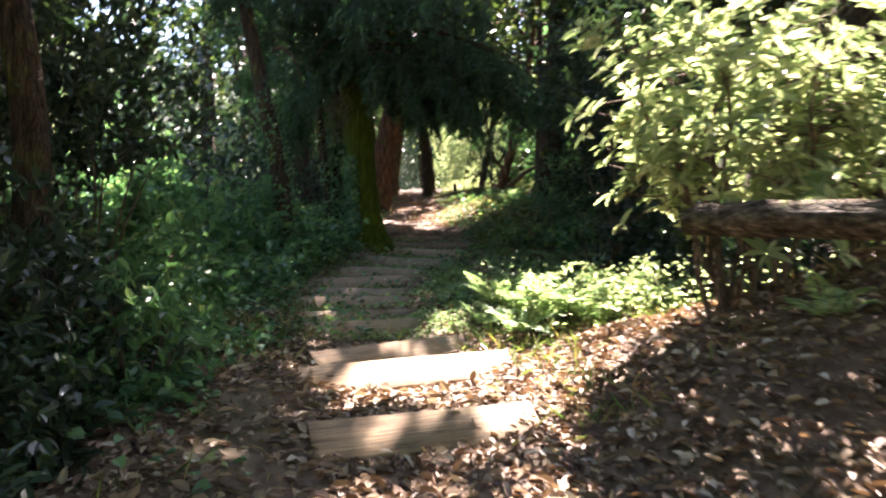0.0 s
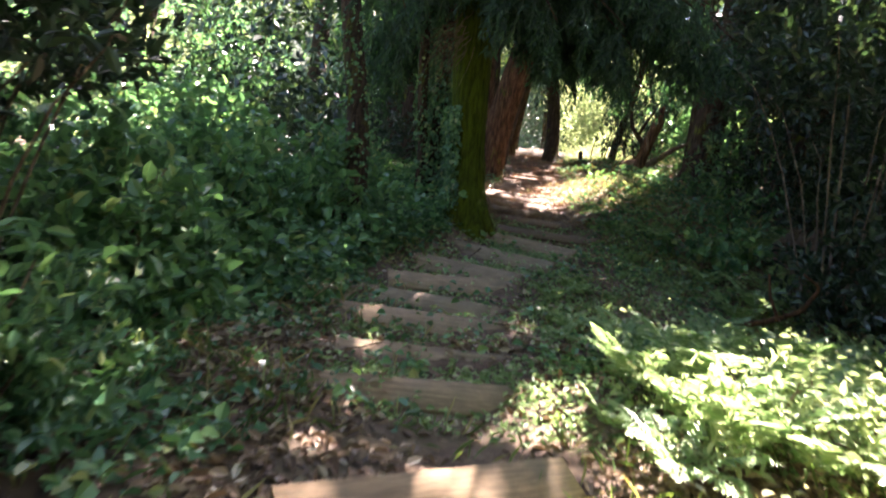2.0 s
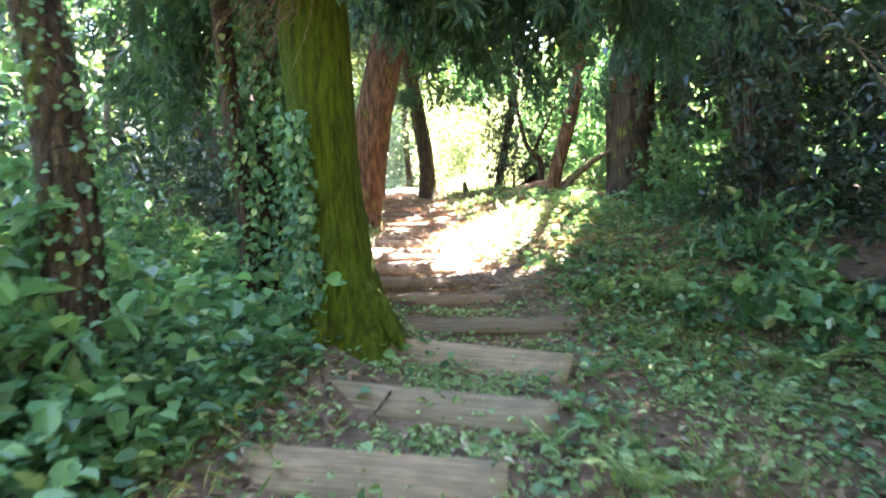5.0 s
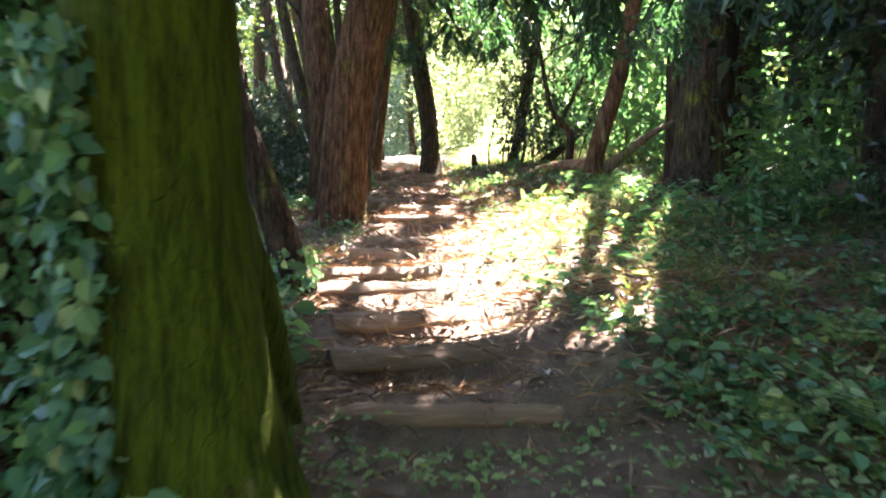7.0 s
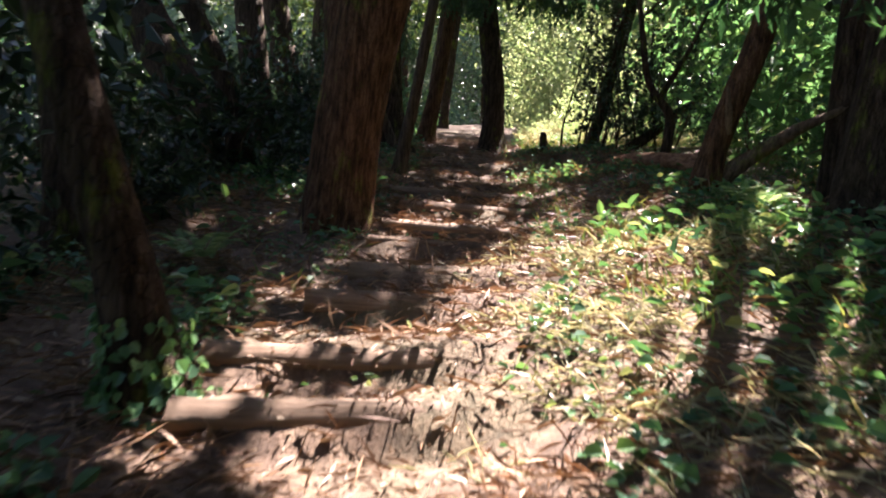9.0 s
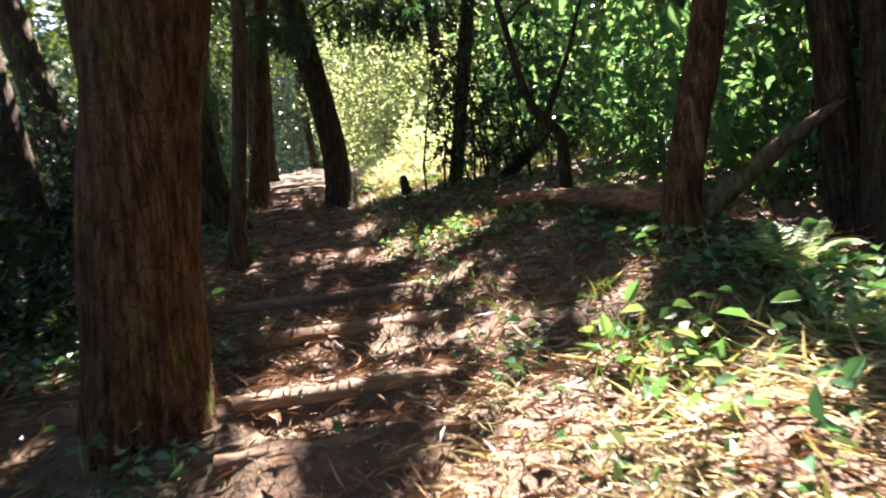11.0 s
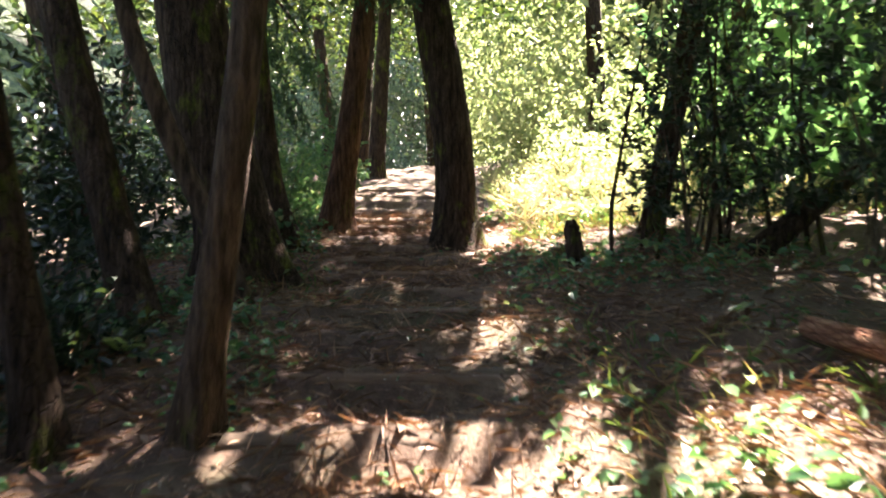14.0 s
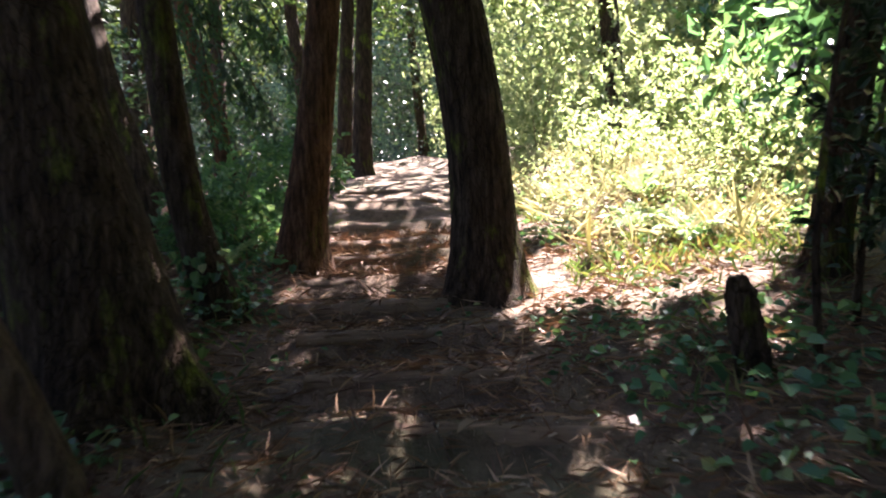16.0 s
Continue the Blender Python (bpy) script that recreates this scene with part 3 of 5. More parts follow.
# ---- where the sun comes through: gaps in the crowns, by where their light lands ----
GAPS = [(1.15, 13.6, 0.3, 0.4, 1), (1.35, 14.4, 0.32, 0.5, 1), (1.75, 15.35, 0.35, 0.4, 1), (-0.75, 17.65, 0.45, 0.22, 1), (0.9, 16.8, 0.35, 0.3, 1), (0.6, 20.5, 0.5, 0.2, 1), (-0.26, 21.8, 0.4, 0.25, 1), (-0.75, 21.7, 0.3, 0.2, 1), (-0.45, 22.3, 0.25, 0.14, 1),
        (0.4, 4.15, 1.1, 1.0, 1), (0.95, 3.5, 0.75, 0.75, 1), (1.3, 2.8, 0.7, 0.5, 0.85), (0.75, 4.65, 0.6, 0.55, 1), (0.15, 15.9, 0.5, 0.7, 1), (1.2, 5.6, 1.1, 1.1, 1), (1.6, 6.6, 0.8, 0.6, 0.9), (1.25, 2.75, 1.3, 1.1, 0.97), (2.2, 3.2, 1.4, 1.2, 0.9), (2.3, 1.9, 0.9, 0.5, 0.9), (1.2, 1.7, 0.5, 0.3, 1), (2.6, 5.2, 1.2, 1.0, 0.9),
        (-0.5, 13.95, 1.0, 1.3, 1), (0.1, 15.2, 0.9, 0.75, 1), (0.85, 13.4, 0.5, 0.8, 1), (1.65, 15.2, 0.5, 0.9, 1), (-1.3, 13.75, 0.5, 0.5, 1), (0.6, 14.6, 0.7, 0.5, 1), (-0.7, 16.75, 0.6, 0.28, 1),
        (-0.6, 17.6, 0.6, 0.35, 1), (0.1, 18.3, 0.5, 0.3, 0.9), (0.2, 21.4, 0.5, 0.25, 0.9), (0.4, 20.1, 0.9, 0.5, 1), (-0.6, 20.5, 0.5, 0.3, 1), (3.6, 19.5, 1.8, 2.6, 0.9), (-1.2, 27.2, 1.2, 2.2, 0.62), (-1.7, 33, 1.2, 4, 0.66), (2.8, 29.5, 2.6, 5.5, 1),
        (-8.5, 11.5, 3.6, 5, 0.88), (-5.3, 9, 2.2, 3, 0.8), (-3.9, 8.2, 1.1, 1.8, 0.5), (-3.0, 6.8, 0.8, 0.8, 0.35), (0.9, 24.8, 0.7, 0.8, 1), (0.8, 27, 0.9, 1.8, 1), (2.0, 26.6, 1.3, 2.2, 1), (2.5, 44, 4.0, 8, 0.75), (0.3, 25.3, 0.7, 1.5, 0.97), (5.5, 24, 2.5, 4, 0.8), (6, 12, 2, 3, 0.4)]


def sunlit(x, y):
    """0..1: how open the crowns are above the ray that lands here."""
    s = np.zeros(np.shape(x))
    edge = (vnoise(x, y, 0.5, 3) - 0.5) * 0.7 + (vnoise(x, y, 0.2, 4) - 0.5) * 0.5
    for cx, cy, rx, ry, a in GAPS:
        d = np.sqrt(((x - cx) / rx) ** 2 + ((y - cy) / ry) ** 2)
        s = np.maximum(s, a * (d + edge * 0.9 < 1))
    spots = (vnoise(x, y, 0.34, 5) * 0.65 + vnoise(x, y, 0.16, 6) * 0.35)
    share = np.where((y > 20.6) & (y < 22.1), np.where(x > -1.2, 0.57, 0.85), np.where((y > 16.3) & (y < 21.8), 0.54, np.where((y > 12.0) & (y < 21.8), 0.56, np.where(y < 12.6, 0.9, np.where(y < 25, 0.95, 0.8)))))
    share = np.where((x < -1.7) & (y > 11), np.where((y > 20.2) & (y < 21.6), 0.66, 0.93), share)
    share = np.where((x > 0.9) & (y > 12) & (y < 16.0), 0.9, share)
    share = np.where((x > 0.7) & (y < 6.5), np.where(y < 4.0, 0.5, 0.56), share)
    share = np.where((np.abs(x + 0.25) < 0.75) & (y > 17.2) & (y < 20.3), 0.48, share)
    share = np.where((x > -1.2) & (x < 2.2) & (y > 19.4) & (y < 21.0), 0.45, share)
    share = np.where((x < -1.0) & (y > 17.2) & (y < 20.2), 0.88, share)
    share = np.where((x > 0.5) & (y > 17.2) & (y < 20.0), 0.72, share)
    return np.maximum(s, (spots > share) * 1.0)


def lands(p):
    """Where on the ground the sun's ray through each point comes down."""
    g = height(p[:, 0], p[:, 1])
    for _ in range(2):
        t = (p[:, 2] - g) / SUN.z
        x, y = p[:, 0] - SUN.x * t, p[:, 1] - SUN.y * t
        g = height(x, y)
    return x, y


# crowns, mostly out of view, are thinned or thickened to shape the light
N = 290000
lx, ly = rng.uniform(-15, 13, N), rng.uniform(-12, 52, N)
up = 6.0 + 6.5 * rng.random(N) ** 1.2 + 1.2 * (vnoise(lx, ly, 2.5, 7) - 0.5)
# over the first steps the crowns are raised and opened leftwards to admit more skylight
open_sky = (ly > -1) & (ly < 11.5) & (lx > -6) & (lx < 0.6)
up = np.where(open_sky & (up < 9.5), 9.5 + 4 * rng.random(N), up)
crown = np.stack([lx, ly, height(lx, ly)], -1) + np.array(SUN) * (up / SUN.z)[:, None]
seen = (lx > -5.5) & (lx < np.where((ly > 8) & (ly < 25), 8.5, 4.5)) & (ly > -0.5) & (ly < 35)                # thickest over the path
thin = np.maximum(sunlit(lx, ly), np.where(seen, 0.0, np.where((lx > 3) | (ly < -0.5), 0.2, 0.76)))
clearing = (crown[:, 0] > -8) & (crown[:, 0] < 0.3) & (crown[:, 1] > 3) & (crown[:, 1] < 10.5) & ((ly < 2.2) | (lx < -3.2))
open_left = (crown[:, 0] < -2.6) & (crown[:, 0] > -12) & (crown[:, 1] > 3.5) & (crown[:, 1] < 14)
crown = crown[rng.random(N) > np.maximum(thin, 0.92 * (clearing | open_left))]
tops = np.array([c[:2] for _, _, c, _ in trees])
owner = np.empty(len(crown), int)
for a in range(0, len(crown), 20000):
    owner[a:a + 20000] = (((crown[a:a + 20000, None, :2] - tops[None]) ** 2).sum(-1)).argmin(1)
for n, (base, off, c, tall) in enumerate(trees):
    p = crown[owner == n] - off
    if not len(p):
        continue
    d = rand_dir(len(p), -0.1)
    d[:, 2] *= 0.5
    size = rng.uniform(0.22, 0.4, len(p))
    part("crown", leaves_mesh("crown", p, d, rand_dir(len(p), 1.2), size, size * 0.62, LEAF_CANOPY), base, "green crown of small leaves", "stuff")


# ---- shrubs and undergrowth ----
def shrub(x, y, rx, ry, tall, count, size, mat, label, group, lift=0.0, twigs=9, stem=0.012, narrow=0.45):
    """Stems fan out of the ground; leaves sit in sprays round their ends."""
    z = float(height(x, y))
    base = thing("shrub", x, y, z, label, "shrub", group)
    per = 9
    k = max(count // per, 4)
    # spray centres: inside a lumpy dome
    d = rand_dir(k, 0.25)
    d[:, 2] = np.abs(d[:, 2])
    r = rng.random(k) ** 0.4 * (0.7 + 0.5 * vnoise(d[:, 0] * 3 + x * 7, d[:, 1] * 3 + d[:, 2] * 2 + y * 5, 0.9, 3))
    c = d * r[:, None] * np.array([rx, ry, tall - lift])
    c[:, 2] += lift
    c[:, 2] = np.maximum(c[:, 2], height(c[:, 0] + x, c[:, 1] + y) - z + 0.05)
    out = unit(c * np.array([1, 1, 0.5]) + rng.normal(size=c.shape) * 0.35)
    at = np.repeat(c, per, 0) + np.repeat(out, per, 0) * (rng.random((k * per, 1)) - 0.6) * size * 2.4
    way = unit(np.repeat(out, per, 0) * 0.7 + rng.normal(size=(k * per, 3)) * 0.75)
    s = size * rng.uniform(0.6, 1.25, k * per)
    nrm = unit(rng.normal(size=(k * per, 3)) * 0.5 + np.array([0, 0, 1]))
    part("leaves", leaves_mesh("leaves", at, way, nrm, s, s * narrow, mat, full=True), base, kind="stuff")
    stems = []
    for i in rng.choice(k, min(twigs, k), replace=False):
        e = c[i]
        root = np.array([e[0] * 0.12, e[1] * 0.12, -0.1])
        q = np.array([root * (1 - s) + e * s + np.array([0, 0, 0.22 * tall * math.sin(math.pi * s)]) * 0.5 + rng.normal(size=3) * 0.02 for s in np.linspace(0, 1, 6)])
        stems.append(tube(q, np.linspace(stem, stem * 0.35, 6), 5, 0.1))
    part("stems", joined("stems", stems, BARK_GREY), base)
    return base


SHRUBS = [
    # the bright thicket left of the first steps
    (-3.0, 6.3, 1.0, 0.9, 1.25, 3300, 0.122, LEAF_SHRUB, "leafy green bramble thicket beside wooden steps", 0.0),
    (-3.2, 7.9, 1.0, 1.0, 1.5, 3600, 0.122, LEAF_SHRUB, "leafy green bramble thicket beside wooden steps", 0.0),
    (-4.6, 7.2, 1.2, 1.3, 1.7, 3600, 0.13, LEAF_SHRUB, "leafy green bramble thicket beside wooden steps", 0.0),
    (-2.6, 9.2, 0.8, 0.8, 1.2, 2400, 0.12, LEAF_SHRUB, "green ivy thicket round tree foot", 0.0),
    (-4.2, 9.6, 1.2, 1.2, 1.7, 3000, 0.13, LEAF_SHRUB, "leafy green thicket in a clearing", 0.0),
    (-5.6, 10.5, 1.3, 1.5, 2.2, 2200, 0.12, LEAF_SHRUB, "sunlit green thicket in a clearing", 0.0),
    (-6.5, 13.5, 1.6, 1.8, 3.0, 2600, 0.14, LEAF_SHRUB, "sunlit green thicket in a clearing", 0.0),
    (-8.5, 10.0, 1.8, 2.0, 3.2, 2400, 0.15, LEAF_SUNLIT, "sunlit yellow-green thicket in a clearing", 0.0),
    (-9.5, 16.0, 2.0, 2.4, 4.2, 2600, 0.17, LEAF_SUNLIT, "sunlit tall thicket in a clearing", 0.0),
    (-2.1, 5.0, 0.55, 0.7, 0.65, 1300, 0.075, LEAF_IVY, "low green ivy and nettle clump", 0.0),
    (-1.6, 3.5, 0.42, 0.5, 0.75, 900, 0.08, LEAF_SHRUB, "leafy green nettle clump beside the path", 0.0),
    (-2.0, 4.35, 0.5, 0.55, 0.95, 1100, 0.085, LEAF_SHRUB, "leafy green nettle clump beside the path", 0.0),
    (-2.2, 3.6, 0.8, 0.8, 1.0, 1900, 0.085, LEAF_SHADED, "dark green shrub in deep shade", 0.0),
    (-3.4, 4.6, 1.1, 1.1, 2.0, 2600, 0.1, LEAF_SHADED, "dark green shrub in deep shade", 0.0),
    (-4.2, 6.2, 1.2, 1.2, 3.6, 2600, 0.12, LEAF_SHADED, "tall dark evergreen shrub in shade", 1.6),
    (-3.2, 3.0, 0.9, 0.9, 2.8, 2000, 0.1, LEAF_SHADED, "dark evergreen shrub in deep shade", 0.8),
    (-2.75, 4.9, 0.95, 0.9, 3.5, 2000, 0.11, LEAF_SHADED, "tall dark evergreen shrub in deep shade", 1.5),
    (-3.7, 5.6, 1.0, 1.0, 4.2, 1900, 0.12, LEAF_SHADED, "tall dark evergreen shrub in deep shade", 1.8),
    # added to cover the ground with darkness where deep shade lies
    (-1.72, 2.5, 0.42, 0.4, 0.65, 1000, 0.08, LEAF_SHADED, "low shrub standing in for deep shade beside a root", 0.0),
    (0.75, 5.65, 0.28, 0.25, 0.5, 300, 0.065, LEAF_SUNLIT, "sunlit pale green nettles beside the path", 0.05),
    (1.12, 5.95, 0.3, 0.28, 0.58, 340, 0.065, LEAF_SUNLIT, "sunlit pale green nettles beside the path", 0.05),
    (1.5, 5.6, 0.3, 0.25, 0.5, 320, 0.065, LEAF_SUNLIT, "sunlit pale green nettles beside the path", 0.05),
    (1.85, 6.1, 0.32, 0.3, 0.6, 340, 0.07, LEAF_SUNLIT, "sunlit pale green nettles beside the path", 0.05),
    (0.6, 6.15, 0.25, 0.25, 0.42, 260, 0.06, LEAF_SUNLIT, "sunlit pale green nettles beside the path", 0.05),
    # two added shrubs stand in for the dark shaded mass on the left
    (-2.2, 2.75, 0.7, 0.55, 1.45, 2200, 0.085, LEAF_SHADED, "dark green shrub in deep shade over a root", 0.1),
    (-3.0, 2.1, 0.9, 0.9, 2.7, 2000, 0.1, LEAF_SHADED, "dark evergreen shrub in deep shade", 0.2),
    # added overhang that darkens the bank on the right
    (2.7, 9.4, 1.4, 1.7, 4.6, 3000, 0.13, LEAF_SHADED, "dark evergreen foliage overhanging a shaded bank", 2.3),
    # added to keep side light off the massive trunk
    (-4.0, 24.2, 0.8, 0.9, 2.4, 1500, 0.11, LEAF_SHADED, "added dark shrub blocking side light behind leaning trunks", 0.0),
    (-2.75, 21.3, 0.5, 0.5, 0.55, 700, 0.09, LEAF_SHADED, "low dark undergrowth in shade", 0.0),
    (-3.1, 20.3, 0.6, 0.6, 0.7, 800, 0.09, LEAF_SHADED, "low dark undergrowth in shade", 0.0),
    (3.4, 7.2, 1.2, 1.2, 2.6, 2400, 0.12, LEAF_SHADED, "dark green broadleaf bush in shade", 0.2),
    # wall of leaves right of the steps, its shade mostly put into the leaf colour
    (2.9, 9.2, 0.9, 1.0, 1.5, 1700, 0.12, LEAF_SHADED, "dark glossy shrub in shade", 0.0),
    (3.7, 10.6, 1.3, 1.3, 3.4, 3000, 0.13, LEAF_SHADED, "tall dark glossy shrub in shade", 0.0),
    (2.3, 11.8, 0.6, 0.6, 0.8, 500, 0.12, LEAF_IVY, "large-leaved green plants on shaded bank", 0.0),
    (3.2, 12.8, 1.1, 1.1, 2.4, 2200, 0.12, LEAF_SHADED, "dark glossy shrub in shade", 0.0),
    (4.6, 13.2, 1.4, 1.4, 4.2, 2800, 0.14, LEAF_SHADED, "tall dark evergreen shrub in shade", 0.0),
    # the next two are added to darken bright gaps on the upper right
    (3.2, 13.8, 1.1, 1.0, 5.0, 2400, 0.13, LEAF_SHADED, "tall dark evergreen shrub in shade", 1.7),
    (4.5, 16.2, 1.6, 1.4, 6.0, 2600, 0.15, LEAF_SHADED, "tall dark evergreen shrub in shade", 1.0),
    (2.6, 14.6, 0.8, 0.9, 1.3, 1400, 0.1, LEAF_SHRUB, "green shrub on shaded bank", 0.0),
    (3.6, 18.6, 1.0, 1.0, 2.6, 1900, 0.1, LEAF_SHRUB, "green shrub behind a fallen log", 0.0),
    (3.2, 20.6, 1.1, 1.1, 3.0, 2300, 0.1, LEAF_SHRUB, "green shrub behind a fallen log", 0.0),
    (2.4, 22.3, 1.0, 0.9, 2.9, 2400, 0.09, LEAF_SHADED, "tangled dark shrub with thin stems", 0.4),
    (1.5, 23.2, 0.8, 0.8, 3.3, 2800, 0.085, LEAF_SHADED, "tangled dark shrub with thin stems", 0.3),
    (2.3, 24.6, 0.9, 1.0, 2.8, 2000, 0.08, LEAF_SHRUB, "tangled shrub in half sun", 0.2),
    (2.6, 27.2, 1.2, 1.2, 1.3, 1800, 0.085, LEAF_SUNLIT, "sunlit yellow-green shrub beyond the trees", 0.0),
    (1.6, 29.8, 1.0, 1.2, 1.2, 1700, 0.09, LEAF_SUNLIT, "sunlit yellow-green shrub beyond the trees", 0.0),
    (3.6, 30.8, 1.5, 1.6, 2.4, 2200, 0.13, LEAF_SUNLIT, "sunlit yellow-green shrub beyond the trees", 0.0),
    (1.2, 34.0, 1.2, 1.4, 2.8, 1700, 0.13, LEAF_SUNLIT, "sunlit yellow-green shrub beside the far path", 0.0),
    (3.6, 36.0, 1.8, 2.0, 3.6, 2000, 0.16, LEAF_SUNLIT, "sunlit tall shrub beyond the trees", 0.0),
    # shaded plants on the left of the upper path
    (-2.9, 26.6, 0.7, 0.7, 0.9, 1000, 0.11, LEAF_SHRUB, "green understorey shrub beside trunk", 0.0),
    (-3.4, 29.0, 0.9, 1.0, 1.5, 1300, 0.12, LEAF_SHRUB, "green understorey shrub in shade", 0.0),
    (-3.3, 32.0, 0.9, 1.2, 1.6, 1200, 0.13, LEAF_SHRUB, "green understorey shrub in shade", 0.0),
    (-3.6, 22.0, 0.8, 0.9, 1.2, 1200, 0.11, LEAF_SHADED, "dark understorey shrub in shade", 0.0),
    (-3.3, 18.4, 0.9, 0.9, 1.3, 1300, 0.12, LEAF_SHADED, "dark understorey shrub in shade", 0.0),
    (-3.2, 16.2, 0.8, 0.8, 1.0, 1100, 0.11, LEAF_SHADED, "dark understorey shrub in shade", 0.0),
    (-3.4, 14.2, 0.9, 0.9, 1.4, 1300, 0.1, LEAF_SHADED, "dark understorey shrub in shade", 0.0),
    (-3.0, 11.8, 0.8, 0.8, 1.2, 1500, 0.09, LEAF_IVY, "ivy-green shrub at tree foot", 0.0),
    (-5.2, 21.5, 1.3, 1.4, 2.6, 1500, 0.14, LEAF_SHADED, "dark understorey shrub in shade", 0.0),
    (-5.0, 25.5, 1.2, 1.4, 2.6, 1500, 0.14, LEAF_SHADED, "dark understorey shrub in shade", 0.0),
    (-5.4, 30.5, 1.4, 1.6, 3.4, 1500, 0.15, LEAF_SHADED, "dark understorey shrub in shade", 0.0),
]
for x, y, rx, ry, tall, count, size, mat, label, lift in SHRUBS:
    shrub(x, y, rx, ry, tall, count, size, mat, label, "undergrowth shrubs", lift, narrow=0.64 if 0.115 < size < 0.135 and mat is LEAF_SHRUB else 0.46)


def whorl_bush(x, y, rx, ry, low, high, ends, size, label, toward=(0.0, 0.0)):
    """Branching bush whose long leaves stand in rosettes at the twig ends."""
    z = float(height(x, y))
    base = thing("shrub", x, y, z, label, "shrub", "sunlit broadleaf bushes")
    limbs, at, way, nrm, size_of = [], [], [], [], []
    mains = []
    for k in range(13):
        a = 6.283 * k / 13 + rng.uniform(-0.25, 0.25)
        reach = rng.uniform(0.45, 0.95)
        e = np.array([math.cos(a) * rx * reach + toward[0], math.sin(a) * ry * reach + toward[1], rng.uniform(low + 0.3, high) * (1.1 - 0.45 * reach)])
        root = np.array([rng.normal() * 0.12, rng.normal() * 0.12, -0.15])
        q = np.array([root * (1 - u) + e * u + np.array([0, 0, 0.3 * math.sin(math.pi * u)]) + rng.normal(size=3) * 0.03 * (u > 0) for u in np.linspace(0, 1, 8)])
        limbs.append(tube(q, np.linspace(0.022, 0.006, 8), 6, 0.1))
        mains.append(q)
    for k in range(ends):
        q = mains[int(rng.integers(0, len(mains)))]
        p = q[int(rng.integers(3, 8))]
        d = unit(rng.normal(size=3) * np.array([1, 1, 0.55]) + p * np.array([0.5, 0.5, 0]) / max(rx, ry))
        c = p + d * rng.uniform(0.12, 0.5) + np.array([0, 0, 0.06])
        c[2] = max(c[2], low)
        limbs.append(tube(np.array([p, p * 0.5 + c * 0.5 + rng.normal(size=3) * 0.02, c]), [0.005, 0.004, 0.0025], 4))
        axis = unit(d * 0.7 + np.array([0, 0, 0.75]))
        u = unit(np.cross(axis, rng.normal(size=3)))
        v = np.cross(axis, u)
        n = int(rng.integers(6, 10))
        turn = rng.uniform(0, 6.28)
        for j in range(n):
            a = turn + 6.283 * j / n + rng.normal() * 0.15
            out = math.cos(a) * u + math.sin(a) * v
            tip = rng.uniform(0.05, 0.6)
            at.append(c + axis * rng.uniform(-0.03, 0.01))
            way.append(out + axis * tip)
            nrm.append(axis - out * tip * 0.6)
            size_of.append(size * rng.uniform(0.6, 1.2))
    s = np.array(size_of)
    # the pale sunlit leaf colour adds to the sun on the rosettes
    part("leaves", leaves_mesh("leaves", np.array(at), np.array(way), np.array(nrm), s, s * 0.3, LEAF_SUNLIT, full=True, droop=0.22), base, kind="stuff")
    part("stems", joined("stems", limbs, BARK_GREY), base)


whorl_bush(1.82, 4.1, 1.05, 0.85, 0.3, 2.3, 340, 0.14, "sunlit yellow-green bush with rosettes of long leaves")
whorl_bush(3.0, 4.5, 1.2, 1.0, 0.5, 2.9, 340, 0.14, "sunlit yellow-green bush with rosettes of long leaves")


# woods further off, past counting; leaf colours carry part of their shade and sun
def wood_belt(name, label, boxes, mat, leaf):
    at = []
    for x0, x1, y0, y1, low, high, clumps in boxes:
        c = np.stack([rng.uniform(x0, x1, clumps), rng.uniform(y0, y1, clumps), rng.uniform(low, high, clumps)], -1)
        c[:, 2] += height(c[:, 0], c[:, 1])
        per = 26
        p = np.repeat(c, per, 0) + rng.normal(size=(clumps * per, 3)) * np.array([0.55, 0.55, 0.4])
        at.append(p)
    at = np.vstack(at)
    x, y = lands(at)
    keep = rng.random(len(at)) > 0.6 * np.clip(sunlit(x, y), 0, 1) * (at[:, 2] - height(at[:, 0], at[:, 1]) > 2)
    at = at[keep]
    s = leaf * rng.uniform(0.6, 1.3, len(at))
    return tagged(new(name, leaves_mesh(name, at, rand_dir(len(at), -0.2), rand_dir(len(at), 0.9), s, s * 0.5, mat)), label, "woods", kind="stuff")


# darker leaves for shade; the boxes behind the start are unseen, cutting skylight
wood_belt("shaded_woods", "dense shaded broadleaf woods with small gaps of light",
          [(5.2, 12, -3, 18, 0, 6.5, 470), (-9, -5.6, 14, 27, 0, 1.9, 170), (-8, -3.6, 13.5, 17.5, 0.8, 5.5, 170), (-7.5, -3.8, 0, 6, 1.6, 6, 260), (-15, -6, 20, 46, 0, 2.8, 330), (-14, -4.5, -8, 6, 0, 6, 170), (-6, 8, -14, -5, 0, 6, 130), (2.8, 5.5, 13, 18, 1.6, 5, 110), (-18, -12, 2, 24, 0, 4, 120), (-14, -0.5, 43, 56, 0, 9, 400)], LEAF_SHADED, 0.24)
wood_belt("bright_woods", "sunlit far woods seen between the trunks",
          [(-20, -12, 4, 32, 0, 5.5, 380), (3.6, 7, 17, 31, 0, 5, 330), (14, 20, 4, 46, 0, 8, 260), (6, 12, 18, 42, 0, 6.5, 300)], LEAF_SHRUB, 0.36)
# paler leaves stand in for stronger sun at the path's end
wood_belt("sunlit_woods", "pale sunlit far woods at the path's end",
          [(-1, 14, 45, 58, 0, 8, 620), (1.5, 8, 38, 47, 0, 6, 230)], LEAF_SUNLIT, 0.34)


